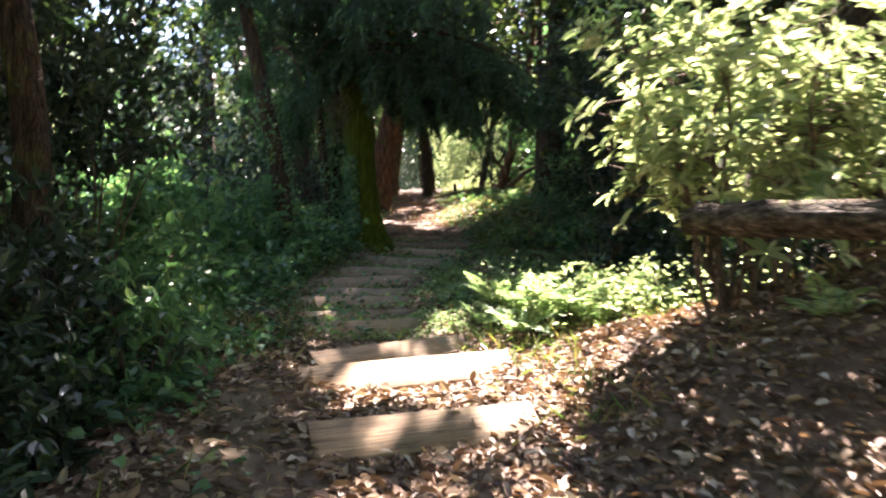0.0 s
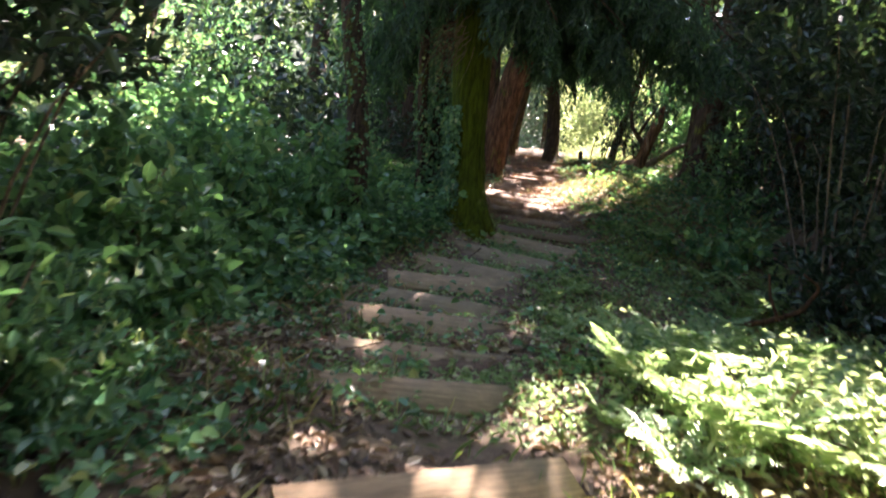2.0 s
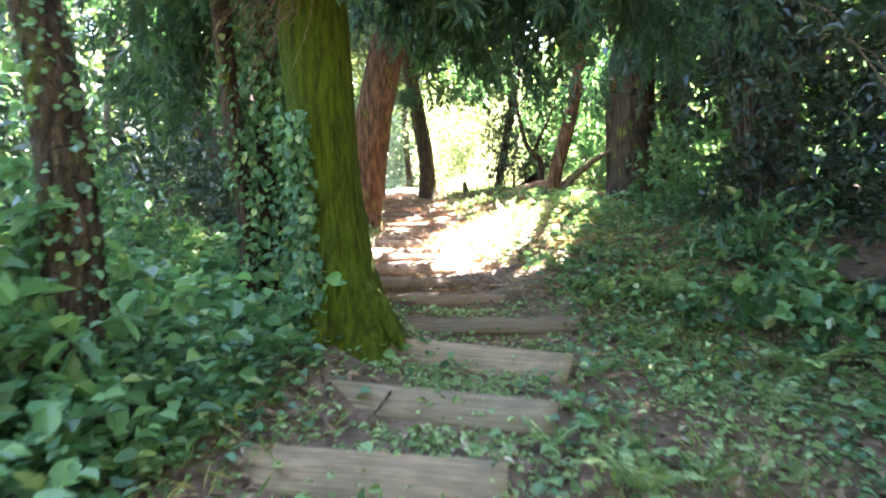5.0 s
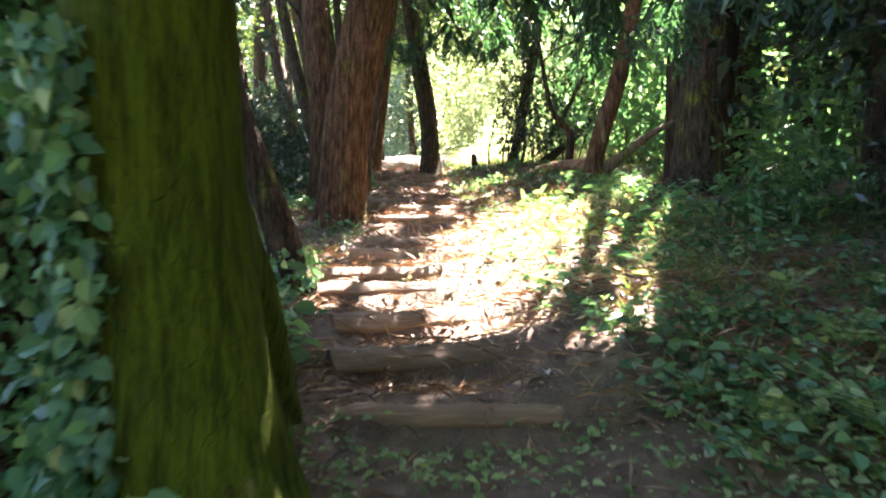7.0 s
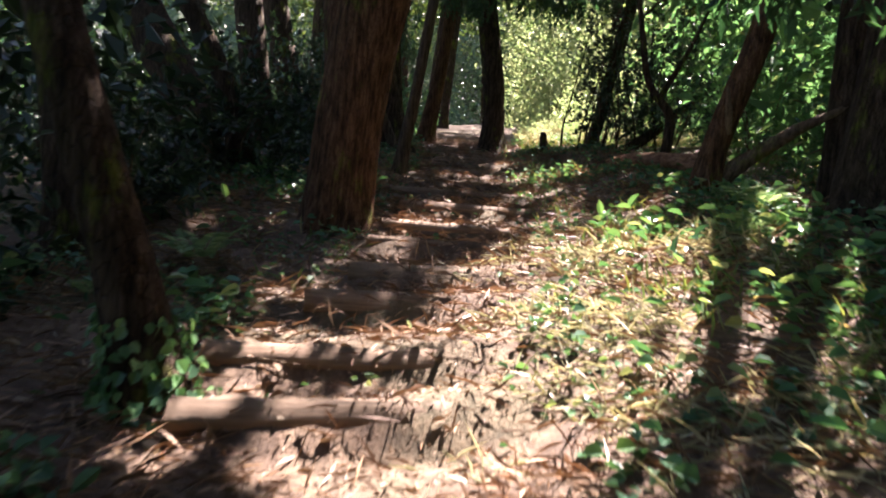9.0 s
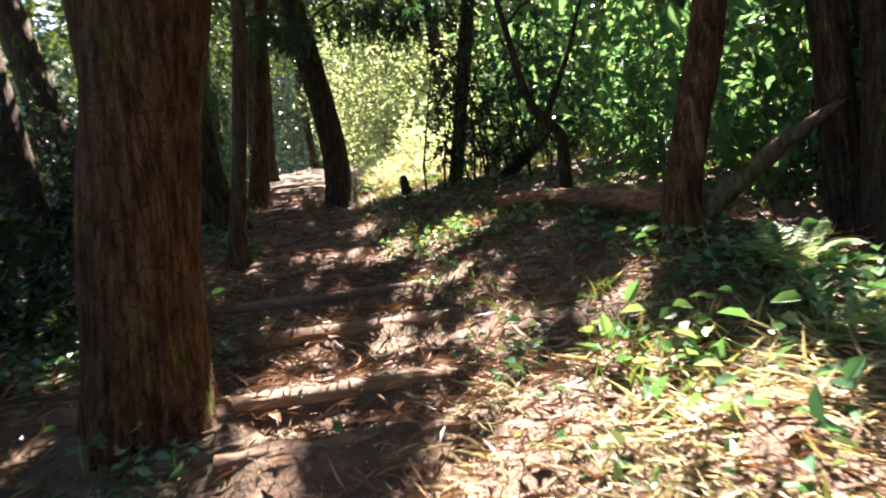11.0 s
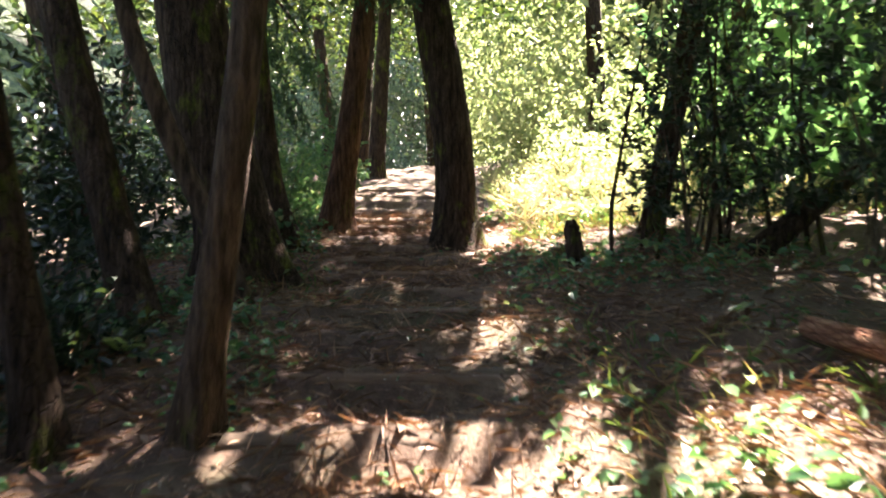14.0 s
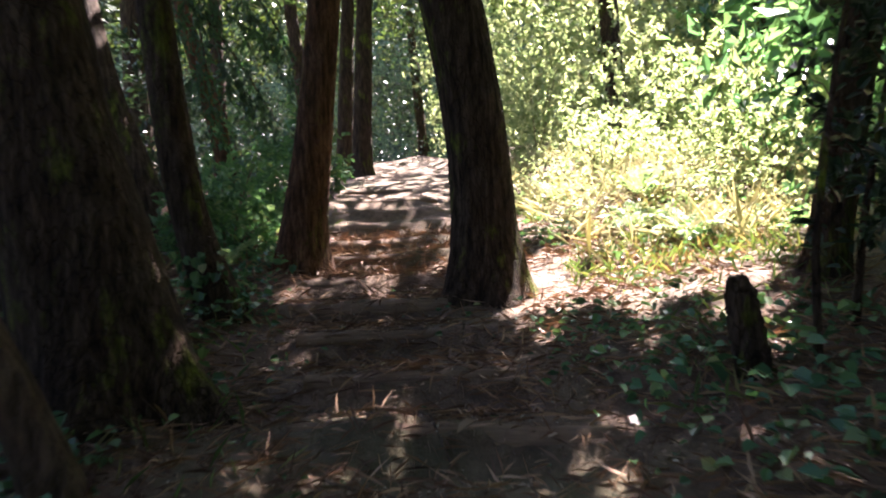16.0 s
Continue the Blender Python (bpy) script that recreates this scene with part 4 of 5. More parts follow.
# an added wooded rise all round, beyond the last trees, that blocks low skylight
turns, rings = 180, 16
ba = np.linspace(0, 2 * math.pi, turns, endpoint=False)
bx, by = np.cos(ba), np.sin(ba)
bv = []
for k in range(rings):
    h = k / (rings - 1)
    lump = vnoise(ba * 20, np.full(turns, h * 14), 0.8, 1) * 3.0 + vnoise(ba * 20, np.full(turns, h * 14), 0.3, 2) * 1.4
    r = 62 + 9 * h * h + lump - 3
    foot = height(bx * 62, 16 + by * 62)
    tall = 10 + 8 * np.clip((np.abs(ba - math.pi) - 0.5) * 3, 0, 1) + 6 * vnoise(ba * 9, 0 * ba, 0.9, 3) + 2.5 * vnoise(ba * 30, 0 * ba, 0.9, 4)
    bv.append(np.stack([bx * r, 16 + by * r, foot - 1.5 + h * (tall + 1.5)], -1))
ids = np.arange(turns * rings).reshape(rings, turns)
nxt = np.roll(ids, -1, 1)
tagged(new("backdrop", mesh_from("backdrop", np.vstack(bv), np.stack([ids[:-1], nxt[:-1], nxt[1:], ids[1:]], -1).reshape(-1, 4), [FAR_WOOD], True)),
       "distant dark green wooded slope", "woods", kind="structure")


# ---- the boards of the path ----
def board_mesh(length, tall, thick, rough, mat, seed):
    """A worn plank: rounded cross-section, ends cut a little askew, edges chipped."""
    r = np.random.default_rng(seed)
    e = min(0.018, thick * 0.35) if rough < 0.02 else thick * 0.4
    a, b = thick / 2, tall / 2
    ring = [(-a + e, -b), (a - e, -b), (a, -b + e), (a, b - e), (a - e, b), (0, b + e * 0.1), (-a + e, b), (-a, b - e), (-a, 0), (-a, -b + e)]
    n = 15
    verts = []
    skew = r.normal() * 0.02
    bow = r.normal() * 0.012
    for k in range(n):
        s = k / (n - 1) - 0.5
        for i, (p, q) in enumerate(ring):
            chip = rough * r.normal() * (1.0 if q > 0 else 0.5)
            verts.append((s * length + skew * q / tall + rough * 0.5 * r.normal(), p + bow * (1 - 4 * s * s) + rough * 0.4 * r.normal(), q + chip + bow * (1 - 4 * s * s)))
    m = len(ring)
    faces = [(k * m + i, k * m + (i + 1) % m, (k + 1) * m + (i + 1) % m, (k + 1) * m + i) for k in range(n - 1) for i in range(m)]
    for end in (0, (n - 1) * m):
        faces += [(end, end + i, end + i + 1, end + i + 2) for i in (1, 3, 5, 7)]
    return mesh_from("step_board", verts, faces, [mat], True)


for k, (xl, yl, xr, yr) in enumerate(BOARDS):
    fresh = yl < 11.0
    x, y = (xl + xr) / 2, (yl + yr) / 2
    span = math.hypot(xr - xl, yr - yl) + (0.0 if fresh else 0.4)
    tall, thick = ((0.3 if yl < 5 else 0.235) + 0.015 * math.sin(k * 2.1), 0.04) if fresh else ((0.135 if y < 15.8 else 0.095) + 0.02 * math.sin(k * 1.7), 0.07)
    back = radians(58 if yl < 5 else 50 if fresh else 40)                   # leans back into the slope
    zl, zr = float(np.interp(yl, RISE_Y, RISE_Z)), float(np.interp(yr, RISE_Y, RISE_Z))
    if yl > 11.0:
        zl = zr = (zl + zr) / 2
    roll = math.atan2((zl - zr) * (0.7 if fresh else 0.35), span)
    top = float(np.interp(y, RISE_Y, RISE_Z)) + (0.02 if yl < 5 else 0.03 if fresh else 0.014 if y < 15.8 else 0.004)
    ob = new("step_board", board_mesh(span, tall, thick, 0.003 if fresh else 0.007, TIMBER if fresh else TIMBER_OLD, k))
    ob.matrix_world = (Matrix.Translation((x, y - math.sin(back) * tall / 2, top - math.cos(back) * tall / 2))
                       @ Matrix.Rotation(math.atan2(yr - yl, xr - xl), 4, "Z") @ Matrix.Rotation(roll, 4, "Y") @ Matrix.Rotation(-back, 4, "X"))
    tagged(ob, "weathered brown plank step set in the earth" if fresh else "earth-stained rounded timber step across the path", "step", "steps of the path")


# ---- logs, roots, stumps and sticks ----
def log(name, pts, label, category, mat, sides=18, rough=0.08, flute=0.05, seed=3):
    c = smooth_line(pts, 40)
    v, f = tube(c[:, :3], c[:, 3], sides, rough, flute, seed)
    return tagged(new(name, mesh_from(name, v, f, [mat], True)), label, category)


log("fallen_log", [(1.1, 2.97, 1.785, 0.066), (1.13, 2.95, 1.785, 0.074), (1.4, 2.77, 1.77, 0.078), (1.9, 2.45, 1.72, 0.084), (2.7, 2.0, 1.58, 0.1), (3.4, 1.6, 1.4, 0.11)], "weathered grey-brown fallen log on a bank", "log", BARK_LOG_OLD, 20, 0.14, 0.12)
log("fallen_log", [(1.32, 21.15, 4.74, 0.062), (1.4, 20.2, 4.69, 0.072), (1.48, 19.0, 4.58, 0.078), (1.54, 18.1, 4.46, 0.085), (1.58, 17.45, 4.38, 0.095)], "reddish fallen log lying beside its broken trunk", "log", BARK_LOG_RED)
log("tree_root", [(-2.9, 2.6, 1.1, 0.2), (-2.1, 2.95, 0.95, 0.19), (-1.75, 3.05, 0.74, 0.15), (-1.5, 3.1, 0.55, 0.1)], "thick brown root bending out of the bank", "root", BARK_LOG_OLD)
log("broken_branch", [(1.6, 17.3, 4.12, 0.09), (1.8, 17.2, 4.35, 0.07), (2.2, 17.0, 4.68, 0.05), (2.55, 16.9, 4.88, 0.02)], "splintered pale branch at a broken trunk", "branch", BARK_PALE, 10, 0.25, 0.2)
log("broken_branch", [(1.68, 17.15, 4.62, 0.025), (1.64, 17.08, 4.8, 0.03), (1.6, 17.05, 5.0, 0.012)], "pale torn splinter of a broken trunk", "branch", BARK_PALE, 8, 0.3, 0.2)
log("stump", [(0.5, 23.1, 4.75, 0.1), (0.48, 23.1, 4.95, 0.08), (0.42, 23.1, 5.34, 0.062), (0.41, 23.1, 5.4, 0.035)], "short dark broken stump beside the path", "stump", BARK_DARK, 14, 0.2, 0.12)
log("leaning_stem", [(1.3, 22.9, 4.75, 0.12), (1.55, 22.9, 4.9, 0.11), (2.06, 22.9, 5.3, 0.1), (2.6, 22.9, 5.75, 0.07), (3.0, 22.9, 6.2, 0.04)], "dark leaning stem among tangled shrubs", "branch", BARK_DARK, 12, 0.12)
log("crooked_branch", [(1.73, 20.2, 5.5, 0.045), (1.92, 20.2, 5.88, 0.034), (2.11, 20.2, 6.27, 0.026), (2.3, 20.2, 6.8, 0.015)], "thin crooked branch behind fallen log", "branch", BARK_DARK, 8, 0.1)
log("dead_branch", [(1.62, 8.75, 1.62, 0.022), (1.95, 8.8, 1.72, 0.028), (2.25, 8.85, 1.86, 0.024), (2.36, 8.8, 2.1, 0.016), (2.2, 8.8, 2.2, 0.01)], "bent reddish dead branch on the ground", "branch", BARK_RED, 8, 0.15)
log("dead_branch", [(2.05, 8.8, 1.74, 0.018), (1.95, 8.8, 1.95, 0.014), (1.9, 8.78, 2.16, 0.012)], "short reddish dead twig standing up", "branch", BARK_RED, 8, 0.15)
for k in range(9):
    a = 0.7 * k
    x, y = 0.75 + 0.22 * k + 0.1 * math.sin(3 * a), 23.1 + 0.25 * math.sin(2.3 * a)
    z = float(height(x, y))
    log("dry_stem", [(x, y, z - 0.1, 0.022), (x + 0.1 * math.sin(a), y, z + 0.5, 0.018), (x + 0.3 * math.sin(a + 0.6), y + 0.1, z + 1.3, 0.012), (x + 0.5 * math.sin(a + 0.8), y, z + 2.3, 0.006)],
        "thin dark bare stem in tangled shrubs", "stem", BARK_DARK, 6, 0.1)

# dead grey twigs that hang from the mossy trunk
twigs = []
for k in range(46):
    a = rng.uniform(-0.4, 1.6)
    p = np.array([-1.55, 10.35, 4.55]) + rng.normal(size=3) * np.array([0.1, 0.12, 0.15])
    d = np.array([-math.cos(a) * rng.uniform(0.1, 0.5), -rng.uniform(0.0, 0.4), -rng.uniform(0.15, 0.55)])
    q = np.array([p + d * s + np.array([0, 0, -0.12 * s * s]) + rng.normal(size=3) * 0.02 * (s > 0) for s in np.linspace(0, 1, 5)])
    twigs.append(tube(q, np.linspace(0.006, 0.002, 5), 4))
tagged(new("dead_twigs", joined("dead_twigs", twigs, BARK_PALE)), "tuft of dead grey twigs hanging from mossy trunk", "twigs", kind="stuff")


# ---- climbing ivy ----
def climber(name, y, line, z0, z1, count, size, spread_out, mat, label, turn=(0, 6.28)):
    """Leaves that clothe a trunk between two heights."""
    pts = np.array(line)
    z = rng.uniform(z0, z1, count)
    x, r = np.interp(z, pts[:, 1], pts[:, 0]), np.interp(z, pts[:, 1], pts[:, 2])
    a = rng.uniform(*turn, count)
    lump = 0.6 + 0.8 * vnoise(a * 0.4, z, 0.35, 2)
    d = r + rng.random(count) ** 2 * spread_out * lump + 0.005
    n = np.stack([np.cos(a), np.sin(a), 0.35 + 0 * a], -1)
    at = np.stack([x + np.cos(a) * d, y + np.sin(a) * d, z], -1)
    s = size * rng.uniform(0.6, 1.3, count)
    way = unit(rng.normal(size=(count, 3)) * 0.5 + np.array([0, 0, -1]) + n * 0.35)
    return tagged(new(name, leaves_mesh(name, at, way, n + rng.normal(size=n.shape) * 0.35, s, s * 0.85, mat, full=True)), label, "ivy", kind="stuff")


LINES = {n: [(x, z, r) for x, z, r in t[2]] for n, t in enumerate(TRUNKS)}
climber("climbing_ivy", 10.85, LINES[1], 2.6, 4.4, 260, 0.05, 0.05, LEAF_IVY, "few ivy leaves on thin dark trunk")
climber("climbing_ivy", 10.62, LINES[0], 2.3, 3.7, 1500, 0.06, 0.1, LEAF_IVY, "dark ivy on the shaded side of mossy trunk", (2.5, 4.45))
climber("climbing_ivy", 10.95, [(-1.75, 2.2, 0.12), (-1.85, 5.2, 0.12)], 2.3, 5.0, 3000, 0.056, 0.14, LEAF_IVY, "thick curtain of ivy beside mossy trunk")
log("ivy_stem", [(-1.72, 10.95, 2.05, 0.1), (-1.77, 10.95, 3.4, 0.09), (-1.85, 10.95, 5.2, 0.08), (-1.9, 11.0, 7.0, 0.05)], "thin dark trunk hidden under ivy", "trunk", BARK_DARK, 10)
climber("climbing_ivy", 9.3, LINES[3], 1.9, 4.4, 900, 0.045, 0.12, LEAF_SHRUB, "light green creeper on mossy trunk")
climber("climbing_ivy", 13.65, LINES[4], 2.8, 3.2, 220, 0.055, 0.07, LEAF_SHRUB, "ivy tuft round the foot of slim trunk")
climber("climbing_ivy", 24.65, LINES[11], 5.0, 5.6, 160, 0.07, 0.06, LEAF_IVY, "sparse ivy at a trunk foot")


# ---- drooping conifer boughs ----
def bough(start, tip, strands, label, fall=0.3):
    start, tip = np.array(start, float), np.array(tip, float)
    base = thing("conifer_bough", *start, label, "bough", "drooping conifer boughs")
    q = np.array([(tip - start) * s + np.array([0, 0, 0.25 * math.sin(math.pi * s)]) for s in np.linspace(0, 1, 9)])
    part("branch", mesh_from("branch", *tube(q, np.linspace(0.035, 0.008, 9), 6, 0.1), [BARK_DARK], True), base)
    k = strands // 26
    s = rng.uniform(0.15, 1.0, k)
    side = unit(np.cross(tip - start, (0, 0, 1.0)))
    c = np.stack([np.interp(s, np.linspace(0, 1, 9), q[:, i]) for i in range(3)], -1)
    c = c + side * rng.normal(size=(k, 1)) * 0.32 * (1.2 - s)[:, None] + np.array([0, 0, 1.0]) * -rng.random((k, 1)) * fall * 0.8
    n = k * 26
    u = np.tile(np.linspace(0, 1, 26), k)[:, None]
    sway = np.repeat(unit(rng.normal(size=(k, 3)) * np.array([1, 1, 0.1])), 26, 0)
    at = np.repeat(c, 26, 0) + np.array([0, 0, -1.0]) * u * fall + sway * u * 0.14 + rng.normal(size=(n, 3)) * 0.012
    way = unit(np.array([0, 0, -0.8]) + rng.normal(size=(n, 3)) * 0.42 + sway * 0.3)
    ln = rng.uniform(0.07, 0.14, n)
    part("foliage", leaves_mesh("foliage", at, way, rng.normal(size=(n, 3)), ln, ln * 0.28, LEAF_CONIFER, fold=0.1), base, kind="stuff")


for a, b, n in [((-1.3, 11.0, 5.6), (-0.1, 12.0, 5.0), 1500), ((-1.3, 11.0, 5.9), (0.4, 12.6, 5.1), 1500), ((-1.2, 11.1, 6.3), (1.3, 12.2, 5.3), 1700), ((-1.2, 11.0, 6.6), (1.9, 12.4, 5.2), 1700),
                ((-1.3, 10.6, 5.4), (-0.4, 11.6, 4.7), 1100), ((-1.3, 11.2, 6.0), (0.9, 14.0, 5.2), 1500), ((-1.5, 10.8, 5.6), (-2.6, 11.8, 4.7), 1400), ((-1.6, 10.9, 5.8), (-3.2, 12.4, 5.0), 1500),
                ((-2.3, 13.2, 6.0), (-3.2, 11.6, 4.6), 1300), ((-1.5, 16.8, 7.0), (0.2, 15.6, 6.0), 1300), ((-1.5, 16.8, 7.2), (-2.9, 15.4, 6.0), 1300), ((2.8, 16.5, 6.6), (1.5, 14.4, 5.4), 1300),
                ((2.8, 16.5, 6.9), (2.4, 13.8, 5.5), 1300), ((-2.5, 9.3, 5.0), (-1.9, 8.9, 4.3), 700), ((-2.7, 24.6, 9.0), (-3.3, 27.5, 7.4), 1300), ((-4.0, 30.0, 10.0), (-3.0, 31.5, 8.2), 1300), ((-4.2, 28.0, 9.0), (-3.2, 30.0, 7.4), 1300),
                ((-1.4, 10.75, 6.0), (0.6, 11.4, 5.0), 1500), ((-1.3, 10.9, 6.2), (0.2, 11.3, 5.3), 1500), ((-1.3, 10.9, 6.4), (1.6, 11.6, 4.95), 1800), ((-1.3, 10.9, 6.6), (1.1, 11.2, 5.5), 1500),
                ((-1.5, 10.7, 6.0), (-2.4, 11.2, 5.2), 1400), ((-1.5, 10.7, 6.3), (-3.6, 11.4, 5.3), 1500), ((-2.3, 13.2, 6.6), (-1.0, 12.2, 5.6), 1500), ((-2.3, 13.2, 6.8), (-3.9, 12.6, 5.5), 1500), ((-1.2, 10.9, 6.9), (2.3, 12.6, 5.4), 1700), ((-1.2, 10.9, 5.7), (0.5, 10.7, 4.75), 1300), ((-1.2, 10.9, 6.2), (1.9, 10.9, 4.9), 1500),
                ((-1.3, 10.6, 5.5), (-0.4, 10.0, 4.7), 1900), ((-1.2, 10.6, 5.6), (0.4, 10.4, 4.85), 1900), ((-1.2, 10.7, 5.8), (1.3, 10.4, 5.2), 1900), ((-1.4, 10.5, 5.5), (-1.0, 9.7, 4.9), 1500), ((-1.5, 10.5, 5.6), (-2.1, 9.9, 4.9), 1700),
                ((-1.5, 10.6, 5.8), (-3.2, 10.2, 5.2), 1700), ((-1.2, 11.0, 5.7), (-0.2, 11.4, 5.0), 1900), ((-1.2, 11.0, 5.8), (0.6, 11.6, 5.0), 1900), ((-2.1, 10.9, 5.6), (-2.8, 11.4, 4.4), 1500), ((-1.2, 11.0, 6.0), (1.5, 11.4, 4.9), 1900),
                ((-1.5, 10.8, 6.2), (-3.0, 9.8, 5.7), 1900), ((-1.5, 10.8, 6.6), (-2.6, 9.6, 6.1), 1900), ((-1.6, 10.9, 6.6), (-3.8, 10.4, 6.0), 1900), ((-1.5, 10.8, 7.0), (-3.2, 10.2, 6.6), 1900), ((-1.4, 10.7, 6.4), (-1.3, 9.4, 5.7), 1900), ((-1.4, 10.7, 6.8), (-0.3, 9.6, 6.0), 1900),
                ((-1.3, 10.8, 6.9), (0.8, 10.2, 6.1), 1900), ((-1.3, 10.8, 7.2), (-1.9, 9.5, 6.8), 1900), ((-2.1, 10.9, 5.4), (-2.9, 12.2, 4.5), 1900), ((-2.1, 10.9, 5.7), (-3.4, 12.6, 4.9), 1900), ((-2.5, 9.4, 6.2), (-3.4, 9.0, 5.8), 1500),
                # the last three are added to darken the view to the path's end
                ((-1.4, 16.7, 7.2), (0.3, 14.0, 5.6), 1900), ((-1.4, 16.7, 7.6), (-0.4, 14.8, 6.1), 1900), ((-0.6, 25.0, 8.6), (0.6, 23.0, 7.9), 1500), ((1.6, 24.2, 8.6), (0.7, 22.6, 7.8), 1500), ((-1.9, 25.9, 8.8), (-0.8, 23.6, 8.0), 1500)]:
    bough(a, b, n, "drooping green conifer bough hanging over the steps", 0.42)


# ---- ferns ----
def fern(size, fronds, seed, label):
    r = np.random.default_rng(seed)
    base = thing("fern", 0, 0, 0, label, "fern", "ferns beside the path")
    for k in range(fronds):
        a = 6.283 * (k + r.uniform(-0.3, 0.3)) / fronds
        L = size * r.uniform(0.75, 1.15)
        s = np.linspace(0, 1, 19)
        rise, drop = r.uniform(0.85, 1.3), r.uniform(0.35, 0.75)
        d = np.array([math.cos(a), math.sin(a), 0])
        spine = d * (s * L * 0.78)[:, None] + np.array([0, 0, 1.0]) * (L * (rise * s - drop * s * s))[:, None]
        tang = unit(np.gradient(spine, axis=0))
        side = np.array([-math.sin(a), math.cos(a), 0])
        at = np.repeat(spine[3:], 2, 0)
        sg = np.tile([1, -1], len(spine) - 3)[:, None]
        ln = np.repeat(L * 0.24 * np.sin(np.pi * np.clip(0.12 + 0.86 * s[3:], 0, 1)) + 0.008, 2)
        way = side * sg + np.repeat(tang[3:], 2, 0) * 0.45 + r.normal(size=at.shape) * 0.06
        nrm = np.cross(np.repeat(tang[3:], 2, 0), side * 1.0)
        part("frond", leaves_mesh("frond", at, way, nrm, ln, L * 0.062, LEAF_FERN, 0.1, 0.12), base)
    return base


kinds = [fern(0.42, 8, 1, "bright green fern growing beside the steps"), fern(0.3, 6, 2, "small green fern on shaded soil"), fern(0.55, 9, 3, "large arching green fern"), fern(0.2, 5, 4, "tiny young fern on the bank")]
FERNS = [(0.62, 5.5, 0), (0.95, 5.75, 2), (1.25, 5.6, 0), (0.75, 6.05, 2), (1.15, 6.3, 0), (1.55, 6.2, 2), (0.5, 6.4, 0), (0.9, 6.7, 2), (1.4, 6.8, 2), (1.8, 6.75, 0), (0.35, 5.95, 1), (1.9, 6.1, 0), (0.55, 7.0, 0), (2.2, 6.9, 2), (1.05, 7.2, 2), (1.6, 7.4, 2),
         (0.0, 8.5, 0), (0.2, 8.9, 0), (0.28, 9.2, 1), (-0.08, 9.3, 1), (0.45, 8.55, 1), (0.12, 7.6, 0), (0.05, 7.1, 1), (0.3, 7.9, 3), (0.4, 10.2, 1), (0.55, 10.8, 3), (0.75, 9.9, 3), (0.32, 11.2, 3),
         (1.5, 8.7, 0), (1.8, 9.3, 0), (2.1, 9.6, 2), (1.3, 9.9, 1), (1.7, 10.3, 0), (2.4, 10.2, 2), (1.0, 8.3, 1), (1.25, 7.9, 0), (2.0, 8.3, 0), (2.6, 8.2, 2), (0.8, 11.4, 1), (1.2, 11.3, 0), (1.5, 12.0, 1),
         (0.62, 11.7, 1), (0.95, 12.3, 1), (0.5, 12.2, 3), (1.55, 12.7, 1), (1.8, 11.5, 1), (1.2, 12.9, 3), (2.0, 12.6, 1), (1.9, 3.2, 1), (-1.9, 4.4, 1), (-2.0, 5.6, 1), (-1.9, 6.2, 3),
         (-1.7, 12.2, 1), (-1.9, 12.8, 0), (-2.4, 14.6, 1), (-2.2, 15.4, 0), (-2.9, 27.4, 2), (-2.6, 28.3, 2), (-3.0, 29.4, 2), (-2.9, 30.6, 2), (-2.7, 26.0, 0), (1.3, 15.5, 1), (1.7, 16.4, 0), (1.4, 18.5, 1), (1.7, 19.3, 0), (0.9, 26.2, 0), (1.3, 27.3, 2), (0.6, 28.4, 2), (1.1, 25.4, 0), (-2.5, 21.5, 1), (-2.3, 19.4, 1), (2.2, 11.0, 2), (2.7, 11.7, 2), (0.5, 7.5, 0), (0.85, 7.9, 1), (0.35, 9.6, 3), (0.6, 9.2, 1), (1.0, 9.2, 3), (1.5, 8.1, 0), (0.15, 8.2, 3), (-0.05, 10.0, 3), (0.9, 10.7, 1), (1.2, 10.5, 3), (0.2, 6.6, 3), (-0.05, 6.2, 3), (0.3, 10.6, 3), (1.9, 7.6, 2)]
used = set()
for n, (x, y, k) in enumerate(FERNS):
    m = pose(x, y, float(height(x, y)) - 0.01, rng.uniform(-8, 8), rng.uniform(-8, 8), rng.uniform(0, 360)) @ Matrix.Scale(1.05 if y < 7.5 and x > 0.3 else 0.68 if y < 11.8 and x < 0.7 else 0.9, 4)
    if k in used:
        copy_thing(kinds[k], m)
    else:
        kinds[k].matrix_basis = m
        used.add(k)


